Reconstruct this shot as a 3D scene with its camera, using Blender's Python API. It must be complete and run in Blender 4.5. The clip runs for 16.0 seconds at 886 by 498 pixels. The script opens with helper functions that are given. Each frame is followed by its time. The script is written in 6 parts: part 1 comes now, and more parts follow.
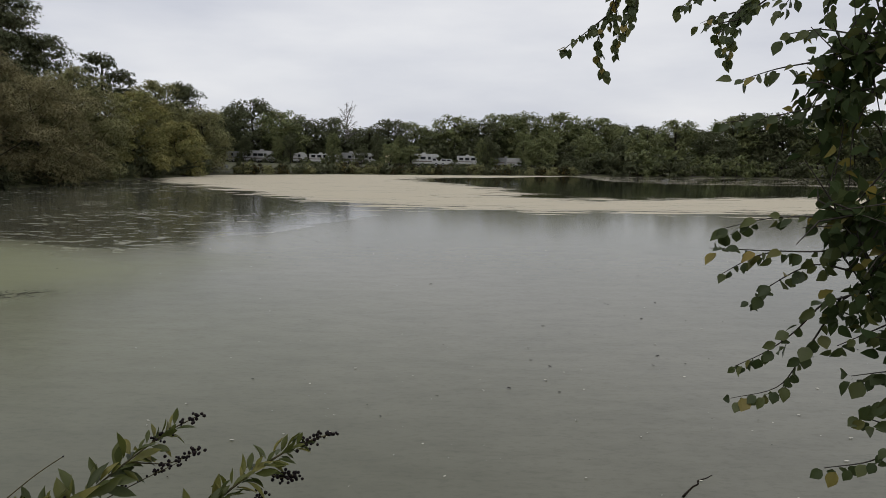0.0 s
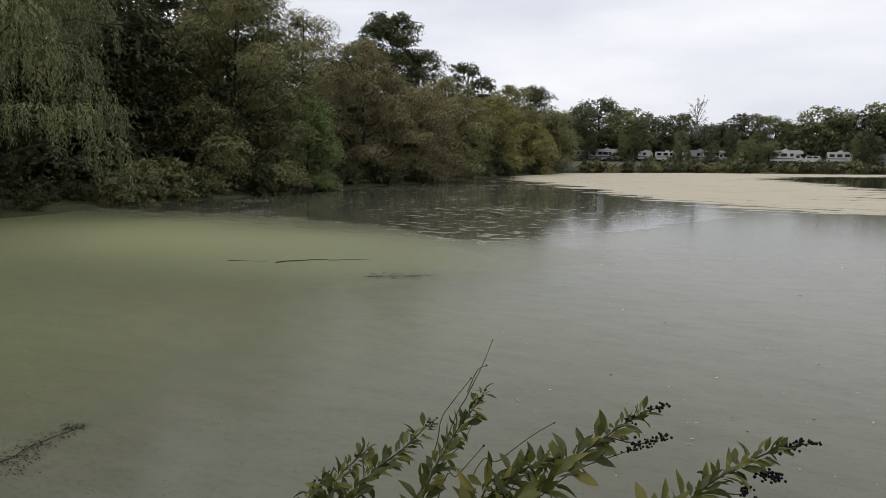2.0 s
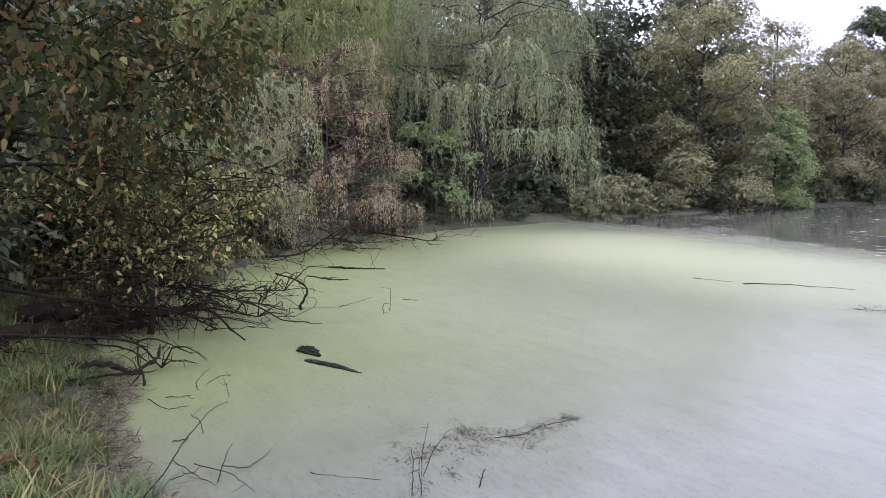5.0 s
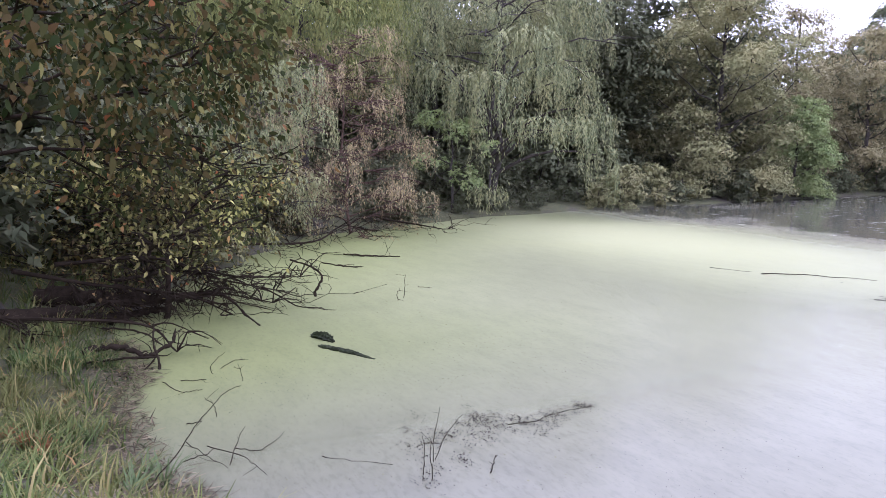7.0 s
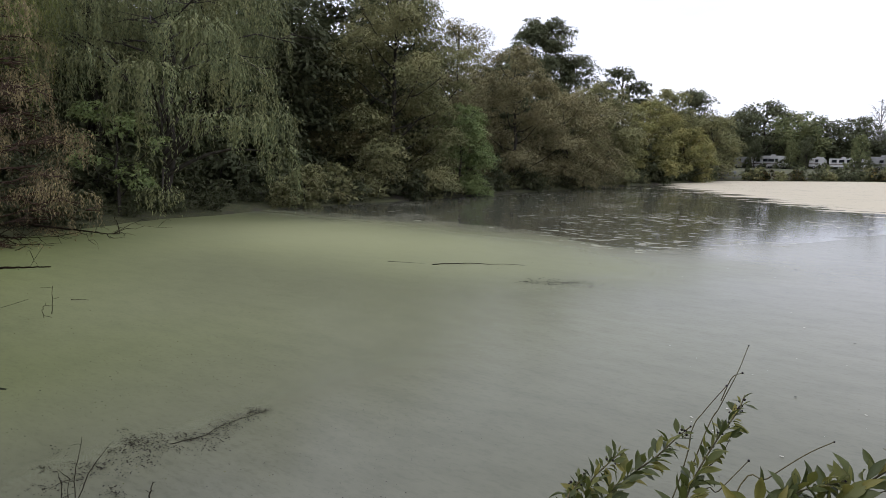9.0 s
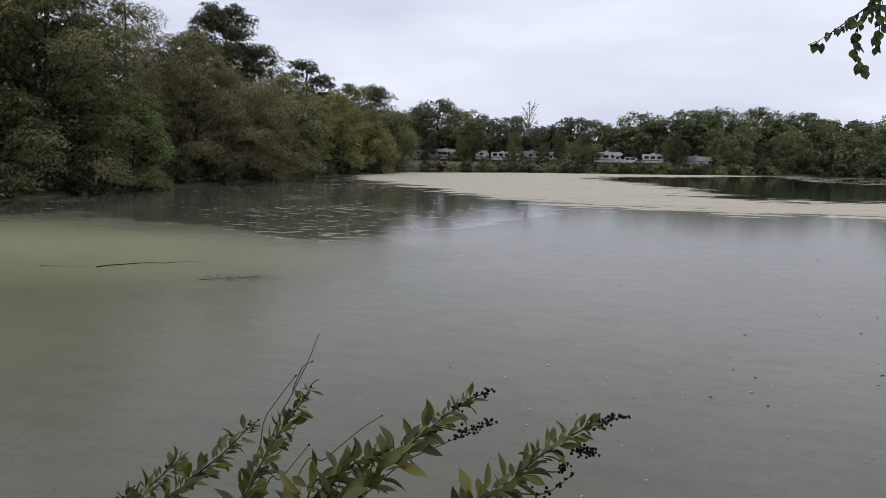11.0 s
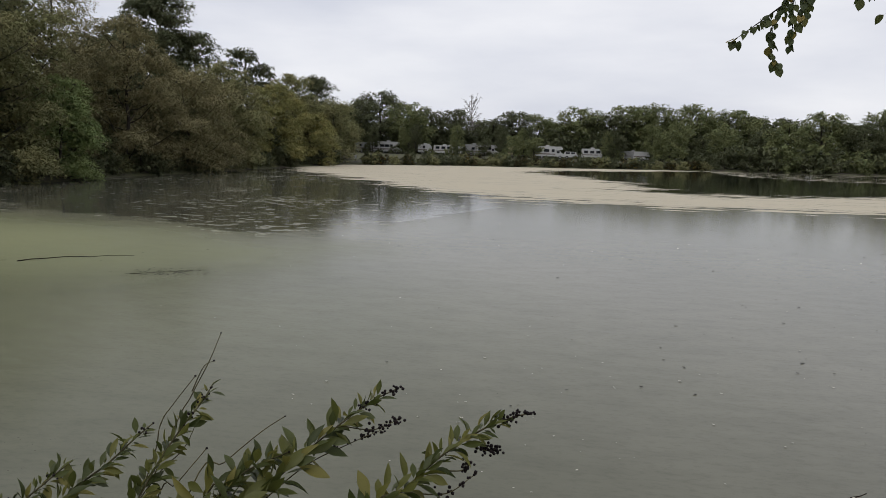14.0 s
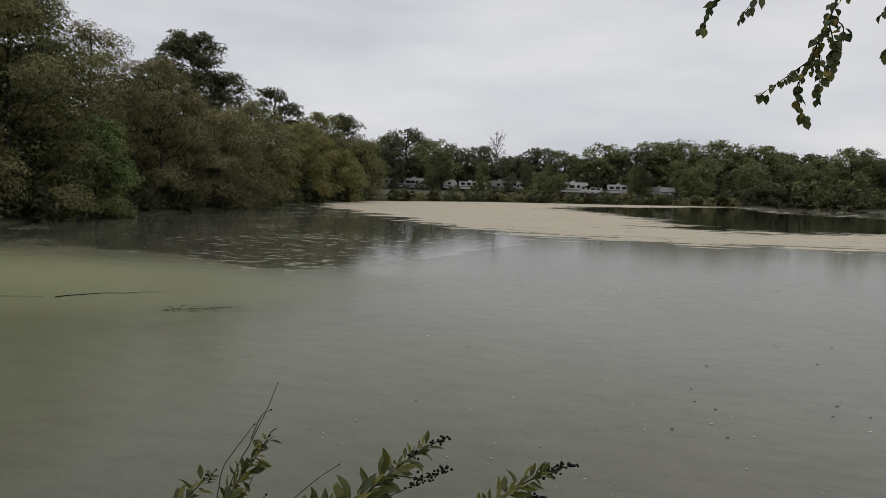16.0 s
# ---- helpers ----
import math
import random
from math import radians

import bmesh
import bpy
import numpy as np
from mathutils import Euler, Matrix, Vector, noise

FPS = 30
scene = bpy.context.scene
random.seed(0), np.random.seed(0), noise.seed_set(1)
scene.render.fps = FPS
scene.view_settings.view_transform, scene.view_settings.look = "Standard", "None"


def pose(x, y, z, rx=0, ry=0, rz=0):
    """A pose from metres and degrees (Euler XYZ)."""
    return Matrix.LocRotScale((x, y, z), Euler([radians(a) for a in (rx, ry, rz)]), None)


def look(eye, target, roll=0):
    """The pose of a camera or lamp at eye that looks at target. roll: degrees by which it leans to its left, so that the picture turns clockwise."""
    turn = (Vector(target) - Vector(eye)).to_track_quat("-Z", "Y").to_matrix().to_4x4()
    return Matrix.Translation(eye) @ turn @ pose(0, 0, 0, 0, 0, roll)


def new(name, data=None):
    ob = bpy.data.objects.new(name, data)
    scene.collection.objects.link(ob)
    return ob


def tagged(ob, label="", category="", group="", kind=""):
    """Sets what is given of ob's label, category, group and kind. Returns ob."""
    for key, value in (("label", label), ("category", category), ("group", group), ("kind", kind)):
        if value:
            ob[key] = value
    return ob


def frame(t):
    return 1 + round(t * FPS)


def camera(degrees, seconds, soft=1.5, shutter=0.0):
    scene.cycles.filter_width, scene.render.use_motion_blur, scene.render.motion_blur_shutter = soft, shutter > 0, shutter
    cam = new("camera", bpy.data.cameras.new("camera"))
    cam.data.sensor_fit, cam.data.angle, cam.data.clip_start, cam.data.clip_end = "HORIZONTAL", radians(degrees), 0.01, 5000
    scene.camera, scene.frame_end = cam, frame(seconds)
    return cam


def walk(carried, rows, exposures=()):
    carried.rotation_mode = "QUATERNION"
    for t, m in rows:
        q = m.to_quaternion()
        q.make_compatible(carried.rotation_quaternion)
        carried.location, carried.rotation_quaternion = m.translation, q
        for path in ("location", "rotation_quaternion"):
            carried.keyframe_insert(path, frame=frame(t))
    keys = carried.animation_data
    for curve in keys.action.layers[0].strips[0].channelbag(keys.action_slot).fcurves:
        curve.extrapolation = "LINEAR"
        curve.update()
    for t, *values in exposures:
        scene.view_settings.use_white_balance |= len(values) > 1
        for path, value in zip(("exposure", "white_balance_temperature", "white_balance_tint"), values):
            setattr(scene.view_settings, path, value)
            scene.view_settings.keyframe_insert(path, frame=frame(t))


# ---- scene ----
cam = camera(64.0, 16.0, soft=0.75)
PATH = [
    (0, (0.004, 0.014, 2.624), (0.008, 1.997, 2.371), 1.1),
    (0.5, (-0.074, -0.078, 2.648), (-0.405, 1.879, 2.398), 0.7),
    (1, (-0.12, -0.096, 2.651), (-0.614, 1.825, 2.401), 0.8),
    (1.5, (-0.188, -0.155, 2.657), (-0.888, 1.703, 2.417), 0.7),
    (2, (-0.258, -0.193, 2.653), (-1.156, 1.573, 2.382), 0.5),
    (2.5, (-0.337, -0.257, 2.657), (-1.423, 1.402, 2.399), 0.8),
    (3, (-0.402, -0.366, 2.664), (-1.719, 1.117, 2.407), 0.3),
    (3.5, (-0.448, -0.432, 2.666), (-1.877, 0.944, 2.412), 0.4),
    (4, (-0.437, -0.555, 2.662), (-2.01, 0.653, 2.405), 0.7),
    (4.5, (-0.443, -0.607, 2.712), (-2.137, 0.428, 2.47), -0.0),
    (5, (-0.392, -0.68, 2.744), (-2.149, 0.246, 2.51), -0.3),
    (5.2, (-0.4, -0.656, 2.736), (-2.182, 0.219, 2.491), -0.0),
    (7.3, (-0.409, -0.628, 2.698), (-2.179, 0.263, 2.428), -0.1),
    (7.5, (-0.39, -0.604, 2.725), (-2.125, 0.349, 2.437), -0.1),
    (7.8, (-0.474, -0.499, 2.649), (-2.068, 0.677, 2.376), 0.1),
    (8, (-0.507, -0.454, 2.619), (-2.012, 0.839, 2.366), 0.6),
    (8.2, (-0.564, -0.409, 2.594), (-2.032, 0.926, 2.346), 0.6),
    (10.3, (-0.316, -0.183, 2.63), (-1.037, 1.665, 2.368), 0.8),
    (10.5, (-0.294, -0.183, 2.632), (-0.966, 1.682, 2.373), 0.7),
    (11, (-0.23, -0.134, 2.625), (-0.717, 1.787, 2.358), 1.1),
    (11.5, (-0.157, -0.093, 2.617), (-0.442, 1.866, 2.333), 1.1),
    (12, (-0.057, 0.05, 2.585), (0.06, 2.026, 2.295), 2.1),
    (12.5, (-0.035, 0.065, 2.579), (0.105, 2.037, 2.276), 1.5),
    (13, (-0.129, 0.056, 2.566), (-0.292, 2.024, 2.245), 0.9),
    (13.5, (-0.15, -0.062, 2.609), (-0.491, 1.884, 2.298), 0.7),
    (14, (-0.158, -0.073, 2.624), (-0.487, 1.879, 2.341), 1.7),
    (14.5, (-0.151, -0.085, 2.643), (-0.426, 1.889, 2.468), 1.8),
    (15, (-0.148, -0.102, 2.648), (-0.416, 1.874, 2.494), 1.8),
    (15.5, (-0.148, -0.128, 2.665), (-0.465, 1.841, 2.513), 1.2),
    (16, (-0.193, -0.178, 2.69), (-0.596, 1.772, 2.504), 1.6),
]
EXPOSURES = [(0, -0.08, 6500, 10), (1.0, 0.0, 6500, 10), (1.5, 0.1, 6500, 10), (2.0, 0.2, 6500, 10), (2.5, 0.4, 6250, 12), (3.0, 0.72, 6100, 15), (3.5, 1.0, 5850, 20), (4.0, 1.26, 5700, 23),
             (4.5, 1.68, 5550, 29), (5.0, 1.98, 5450, 32), (7.3, 2.27, 5400, 36), (7.8, 1.85, 5300, 30), (8.2, 1.3, 5500, 24), (9.4, 0.5, 6200, 13),
             (10.3, 0.2, 6150, 14), (11.0, 0.08, 6050, 14), (12.0, -0.05, 6500, 10), (13.5, 0.05, 6450, 11), (14.0, 0.05, 6450, 11), (15.0, -0.28, 6550, 10), (16.0, -0.2, 6600, 10)]
walk(cam, [(t, look(eye, target, roll)) for t, eye, target, roll in PATH], EXPOSURES)

# ---- world and sun: an overcast autumn sky ----
world = bpy.data.worlds.new("overcast_sky")
scene.world = world
world.use_nodes = True
wn, wl = world.node_tree.nodes, world.node_tree.links
wn.clear()
w_out = wn.new("ShaderNodeOutputWorld")
w_bg = wn.new("ShaderNodeBackground")
w_sky = wn.new("ShaderNodeTexSky")
w_sky.sky_type, w_sky.sun_disc = "NISHITA", False
w_sky.sun_elevation, w_sky.sun_rotation = radians(40), radians(150)
w_co = wn.new("ShaderNodeTexCoord")
w_map = wn.new("ShaderNodeMapping")
w_map.inputs["Scale"].default_value = (1.0, 1.0, 4.0)
w_noise = wn.new("ShaderNodeTexNoise")
w_noise.inputs["Scale"].default_value, w_noise.inputs["Detail"].default_value = 2.2, 6
w_ramp = wn.new("ShaderNodeValToRGB")
w_ramp.color_ramp.elements[0].position, w_ramp.color_ramp.elements[0].color = 0.32, (5.7, 5.9, 6.6, 1)
w_ramp.color_ramp.elements[1].position, w_ramp.color_ramp.elements[1].color = 0.66, (7.9, 7.95, 8.2, 1)
w_mix = wn.new("ShaderNodeMix")
w_mix.data_type = "RGBA"
w_mix.inputs["Factor"].default_value = 0.95
wl.new(w_co.outputs["Generated"], w_map.inputs["Vector"])
wl.new(w_map.outputs["Vector"], w_noise.inputs["Vector"])
wl.new(w_noise.outputs["Fac"], w_ramp.inputs["Fac"])
wl.new(w_sky.outputs["Color"], w_mix.inputs["A"])
wl.new(w_ramp.outputs["Color"], w_mix.inputs["B"])
wl.new(w_mix.outputs["Result"], w_bg.inputs["Color"])
w_bg.inputs["Strength"].default_value = 0.108
wl.new(w_bg.outputs["Background"], w_out.inputs["Surface"])
sun_data = bpy.data.lights.new("sun", "SUN")
sun_data.energy, sun_data.angle, sun_data.color = 0.6, radians(25), (1.0, 0.97, 0.92)
sun = new("sun", sun_data)
sun.matrix_world = look((0, 0, 60), (16, 28, 15))


# ---- materials ----
def mat_new(name):
    m = bpy.data.materials.new(name)
    m.use_nodes = True
    return m, m.node_tree.nodes, m.node_tree.links, m.node_tree.nodes["Principled BSDF"]


def ramp_node(nodes, stops):
    r = nodes.new("ShaderNodeValToRGB")
    els = r.color_ramp.elements
    while len(els) < len(stops):
        els.new(0.5)
    for el, (p, c) in zip(els, stops):
        el.position, el.color = p, (*c, 1)
    return r


def noise_node(nodes, links, scale, detail=4, vector=None, rough=0.55):
    n = nodes.new("ShaderNodeTexNoise")
    n.inputs["Scale"].default_value, n.inputs["Detail"].default_value, n.inputs["Roughness"].default_value = scale, detail, rough
    if vector is not None:
        links.new(vector, n.inputs["Vector"])
    return n


def mix_node(nodes, links, fac, a, b, blend="MIX"):
    m = nodes.new("ShaderNodeMix")
    m.data_type, m.blend_type = "RGBA", blend
    for key, value in (("Factor", fac), ("A", a), ("B", b)):
        if isinstance(value, bpy.types.NodeSocket):
            links.new(value, m.inputs[key])
        elif isinstance(value, (tuple, list)):
            m.inputs[key].default_value = (*value, 1)
        else:
            m.inputs[key].default_value = value
    return m.outputs["Result"]


def math_node(nodes, links, op, a, b=0.0, clamp=False):
    m = nodes.new("ShaderNodeMath")
    m.operation, m.use_clamp = op, clamp
    for k, value in enumerate((a, b)):
        if isinstance(value, bpy.types.NodeSocket):
            links.new(value, m.inputs[k])
        else:
            m.inputs[k].default_value = value
    return m.outputs[0]


def leaf_material(name, stops, patch, patch_amount=0.35, through_light=0.27, shine=0.12):
    """Leaves: one tone a leaf out of a ramp, patches of a second colour over the crown, light passing through."""
    m, n, l, bsdf = mat_new(name)
    geo, co = n.new("ShaderNodeNewGeometry"), n.new("ShaderNodeTexCoord")
    tone = ramp_node(n, stops)
    l.new(geo.outputs["Random Per Island"], tone.inputs["Fac"])
    big = noise_node(n, l, 0.55, 3, co.outputs["Object"])
    spread = ramp_node(n, [(0.42, (0, 0, 0)), (0.66, (1, 1, 1))])
    l.new(big.outputs["Fac"], spread.inputs["Fac"])
    fac = math_node(n, l, "MULTIPLY", spread.outputs["Color"], patch_amount)
    colour = mix_node(n, l, fac, tone.outputs["Color"], patch)
    l.new(colour, bsdf.inputs["Base Color"])
    bsdf.inputs["Roughness"].default_value = 0.65
    bsdf.inputs["Specular IOR Level"].default_value = shine
    trans, both = n.new("ShaderNodeBsdfTranslucent"), n.new("ShaderNodeMixShader")
    l.new(colour, trans.inputs["Color"])
    both.inputs["Fac"].default_value = through_light
    l.new(bsdf.outputs["BSDF"], both.inputs[1])
    l.new(trans.outputs["BSDF"], both.inputs[2])
    l.new(both.outputs["Shader"], n["Material Output"].inputs["Surface"])
    return m


def rough_material(name, a, b, scale=6.0, rough=0.85, bump=0.3, fine=60.0, metal=0.0, shine=0.4):
    """A matt surface with two scales of tone and a fine relief."""
    m, n, l, bsdf = mat_new(name)
    co = n.new("ShaderNodeTexCoord")
    big, small = noise_node(n, l, scale, 5, co.outputs["Object"]), noise_node(n, l, fine, 3, co.outputs["Object"])
    both = math_node(n, l, "ADD", math_node(n, l, "MULTIPLY", big.outputs["Fac"], 0.65), math_node(n, l, "MULTIPLY", small.outputs["Fac"], 0.35))
    tone = ramp_node(n, [(0.32, a), (0.68, b)])
    l.new(both, tone.inputs["Fac"])
    l.new(tone.outputs["Color"], bsdf.inputs["Base Color"])
    bsdf.inputs["Roughness"].default_value, bsdf.inputs["Metallic"].default_value, bsdf.inputs["Specular IOR Level"].default_value = rough, metal, shine
    if bump:
        bp = n.new("ShaderNodeBump")
        bp.inputs["Strength"].default_value, bp.inputs["Distance"].default_value = bump, 0.02
        l.new(both, bp.inputs["Height"])
        l.new(bp.outputs["Normal"], bsdf.inputs["Normal"])
    return m


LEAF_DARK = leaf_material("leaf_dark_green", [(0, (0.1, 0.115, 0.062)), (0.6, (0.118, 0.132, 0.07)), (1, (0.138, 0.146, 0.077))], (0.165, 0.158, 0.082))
LEAF_GREEN = leaf_material("leaf_mid_green", [(0, (0.145, 0.175, 0.08)), (0.6, (0.195, 0.222, 0.1)), (1, (0.25, 0.262, 0.118))], (0.3, 0.29, 0.12))
LEAF_OLIVE = leaf_material("leaf_olive", [(0, (0.225, 0.234, 0.111)), (0.6, (0.262, 0.268, 0.127)), (1, (0.305, 0.29, 0.14))], (0.34, 0.295, 0.145), 0.4)
LEAF_SAPLING = leaf_material("leaf_fresh_green", [(0, (0.19, 0.25, 0.1)), (0.6, (0.25, 0.32, 0.13)), (1, (0.32, 0.37, 0.15))], (0.33, 0.34, 0.13), 0.3)
LEAF_PALE = leaf_material("leaf_thin_olive_brown", [(0, (0.235, 0.222, 0.117)), (0.6, (0.278, 0.258, 0.135)), (1, (0.32, 0.283, 0.148))], (0.335, 0.27, 0.142))
LEAF_LIME = leaf_material("leaf_yellow_green", [(0, (0.21, 0.22, 0.09)), (0.6, (0.29, 0.29, 0.112)), (1, (0.38, 0.345, 0.13))], (0.43, 0.34, 0.135))
LEAF_WILLOW = leaf_material("leaf_willow", [(0, (0.135, 0.162, 0.084)), (0.6, (0.24, 0.268, 0.132)), (1, (0.34, 0.345, 0.166))], (0.34, 0.305, 0.135), 0.4, 0.22)
LEAF_ROSE = leaf_material("leaf_browning", [(0, (0.19, 0.15, 0.09)), (0.5, (0.3, 0.24, 0.14)), (0.8, (0.39, 0.315, 0.165)), (1, (0.48, 0.4, 0.19))], (0.29, 0.26, 0.13), 0.45)
# leaning tree's turning leaves, darkened to stand in for their unlit undersides
LEAF_SHADE = leaf_material("leaf_shade_turning", [(0, (0.009, 0.015, 0.004)), (0.4, (0.022, 0.034, 0.008)), (0.58, (0.042, 0.044, 0.012)), (0.76, (0.07, 0.042, 0.016)), (0.9, (0.12, 0.09, 0.028)), (0.97, (0.18, 0.17, 0.055)), (1, (0.28, 0.08, 0.03))], (0.055, 0.05, 0.016), 0.5, 0.3, 0.05)
LEAF_YELLOW = leaf_material("leaf_yellowing", [(0, (0.025, 0.034, 0.012)), (0.45, (0.075, 0.085, 0.028)), (0.68, (0.17, 0.17, 0.052)), (0.85, (0.34, 0.33, 0.1)), (0.96, (0.52, 0.49, 0.18)), (1, (0.36, 0.11, 0.04))], (0.13, 0.075, 0.04), 0.55, 0.35, 0.06)
TWIG_BROWN = rough_material("reddish_twigs", (0.045, 0.029, 0.021), (0.13, 0.087, 0.064), 5.0, 0.9, 0.2, 40.0, shine=0.08)
LEAF_WILLOW_LIME = leaf_material("leaf_willow_lime", [(0, (0.11, 0.13, 0.045)), (0.6, (0.2, 0.235, 0.08)), (1, (0.32, 0.32, 0.11))], (0.3, 0.28, 0.09), 0.4)
LEAF_MIXED = leaf_material("leaf_turning", [(0, (0.0239, 0.0344, 0.0143)), (0.5, (0.0596, 0.0652, 0.0278)), (0.78, (0.0954, 0.069, 0.0397)), (0.9, (0.175, 0.138, 0.0437)), (1, (0.239, 0.191, 0.0476))], (0.104, 0.069, 0.0397), 0.4)
LEAF_NEAR = leaf_material("leaf_near_green", [(0, (0.035, 0.055, 0.02)), (0.5, (0.055, 0.08, 0.028)), (0.9, (0.085, 0.1, 0.035)), (1, (0.24, 0.19, 0.04))], (0.09, 0.1, 0.03), 0.3, 0.4)
LEAF_STEM = leaf_material("leaf_stem_green", [(0, (0.05, 0.075, 0.022)), (0.6, (0.1, 0.125, 0.035)), (1, (0.17, 0.17, 0.05))], (0.15, 0.13, 0.045), 0.3, 0.4)
STEM = rough_material("green_brown_stem", (0.035, 0.032, 0.018), (0.1, 0.085, 0.04), 9.0, 0.8, 0.2, 80.0, shine=0.08)
BERRY = rough_material("dark_berry", (0.006, 0.005, 0.005), (0.022, 0.015, 0.015), 60.0, 0.6, 0.1, 300.0, shine=0.1)
BARK = rough_material("bark", (0.03, 0.026, 0.022), (0.085, 0.075, 0.062), 4.0, 0.92, 0.6, 40.0, shine=0.08)
BARK_PALE = rough_material("bark_pale", (0.16, 0.15, 0.14), (0.3, 0.28, 0.26), 4.0, 0.92, 0.4, 40.0, shine=0.08)
DEADWOOD = rough_material("dead_wood", (0.008, 0.006, 0.004), (0.034, 0.025, 0.017), 7.0, 0.92, 0.8, 60.0, shine=0.04)


# ---- mesh helpers ----
def part(name, data, material, parent=None, label=""):
    """Links a mesh or a bmesh as one object under a thing."""
    if isinstance(data, bmesh.types.BMesh):
        me = bpy.data.meshes.new(name)
        data.to_mesh(me)
        data.free()
        data = me
    if material is not None and not data.materials:
        data.materials.append(material)
    ob = new(name, data)
    if parent is not None:
        ob.parent = parent
    if label:
        ob["label"] = label
    return ob


def thing(name, place, label, category, group="", kind="", turn=0.0, size=1.0):
    ob = new(name)
    ob.empty_display_size = 0.2
    ob.matrix_basis = pose(*place, 0, 0, turn) @ Matrix.Diagonal((size, size, size, 1))
    return tagged(ob, label, category, group, kind)


def array_mesh(name, verts, faces):
    """A mesh from arrays; all faces have the same number of corners."""
    verts, faces = np.asarray(verts, np.float32), np.asarray(faces, np.int32)
    me = bpy.data.meshes.new(name)
    me.vertices.add(len(verts))
    me.vertices.foreach_set("co", verts.ravel())
    k = faces.shape[1]
    me.loops.add(faces.size)
    me.loops.foreach_set("vertex_index", faces.ravel())
    me.polygons.add(len(faces))
    me.polygons.foreach_set("loop_start", np.arange(0, faces.size, k, dtype=np.int32))
    me.update(calc_edges=True)
    return me


def unit(v):
    return v / np.maximum(np.linalg.norm(v, axis=-1, keepdims=True), 1e-9)


def leaves_mesh(name, base, way, length, width, rng, fold=0.25, flat=0.0, normals=None, ovate=False):
    """Leaves as pointed, slightly folded blades of four corners: stalk end, side, tip, side."""
    n = len(base)
    way = unit(way)
    side = unit(np.cross(way, unit(rng.normal(size=(n, 3))) * (1 - flat) + np.array([0, 0, 1.6 * flat])))
    up = np.cross(side, way)
    if normals is not None:
        # the blade's upper side faces out of its clump, and the clump shades as a rounded mass
        turn = np.where(np.sum(up * normals, 1, keepdims=True) < 0, -1.0, 1.0)
        side, up = side * turn, up * turn
    length, width = np.broadcast_to(length, n)[:, None], np.broadcast_to(width, n)[:, None]
    mid = base + way * length * 0.45
    v = np.stack([base, mid + side * width * 0.5 + up * width * fold, base + way * length, mid - side * width * 0.5 + up * width * fold], 1)
    if ovate:
        rows = [(0, 0), (0.14, 0.3), (0.4, 0.5), (0.72, 0.32), (1, 0), (0.72, -0.32), (0.4, -0.5), (0.14, -0.3)]
        v = np.stack([base + way * length * u + side * width * w + up * (width * abs(w) * 2 * fold - length * 0.18 * u * u) for u, w in rows], 1)
        return array_mesh(name, v.reshape(-1, 3), np.arange(8 * n).reshape(-1, 8))
    me = array_mesh(name, v.reshape(-1, 3), np.arange(4 * n).reshape(-1, 4))
    if normals is not None:
        a = me.attributes.new("custom_normal", "FLOAT_VECTOR", "POINT")
        a.data.foreach_set("vector", np.repeat(unit(normals * 0.85 + up * 0.35), 4, 0).astype(np.float32).ravel())
    return me


def tubes_mesh(name, lines, sides=5):
    """Tapered tubes: each line is an array of rows x, y, z, radius."""
    vs, fs, at = [], [], 0
    most = sides
    for line in lines:
        line = np.asarray(line, float)
        sides = 3 if len(line) == 3 else most
        ang = np.linspace(0, 2 * np.pi, sides, endpoint=False)
        p, r = line[:, :3], line[:, 3]
        d = unit(np.gradient(p, axis=0))
        ref = np.where(np.abs(d[:, 2:3]) > 0.9, np.array([[1.0, 0, 0]]), np.array([[0, 0, 1.0]]))
        a = unit(np.cross(d, ref))
        b = np.cross(d, a)
        ring = p[:, None] + r[:, None, None] * (a[:, None] * np.cos(ang)[None, :, None] + b[:, None] * np.sin(ang)[None, :, None])
        vs.append(ring.reshape(-1, 3))
        k = len(p)
        i = np.arange(k - 1)[:, None] * sides + np.arange(sides)[None]
        j = np.arange(k - 1)[:, None] * sides + (np.arange(sides)[None] + 1) % sides
        fs.append(np.stack([i, j, j + sides, i + sides], -1).reshape(-1, 4) + at)
        at += k * sides
    me = array_mesh(name, np.concatenate(vs), np.concatenate(fs))
    me.polygons.foreach_set("use_smooth", np.ones(len(me.polygons), bool))
    return me


def smooth_line(points, steps=6):
    """A smooth curve through points (Catmull-Rom); each row may hold a radius too."""
    p = np.asarray(points, float)
    p = np.vstack([2 * p[0] - p[1], p, 2 * p[-1] - p[-2]])
    out = []
    for k in range(1, len(p) - 2):
        for t in np.linspace(0, 1, steps, endpoint=False):
            a, b, c, d = p[k - 1], p[k], p[k + 1], p[k + 2]
            out.append(0.5 * (2 * b + (c - a) * t + (2 * a - 5 * b + 4 * c - d) * t * t + (3 * b - a - 3 * c + d) * t ** 3))
    out.append(p[-2])
    return np.array(out)


# ---- the lie of the land ----
POND = np.array([(-8.7, -0.5), (-9.6, -0.2), (-12.6, -0.5), (-17, 1.6), (-23.5, 6.0), (-27, 14), (-28.6, 24), (-29.6, 45), (-30, 70), (-29, 91),
                 (-16, 105.5), (1.5, 113), (21, 124.5), (43, 129.5), (71, 137), (95, 140), (104, 120), (100, 60), (86, 20), (50, 4), (20, 1.6), (8, 1.8), (2, 1.5), (-2, 1.2), (-5, 0.2), (-6.8, -0.35)])


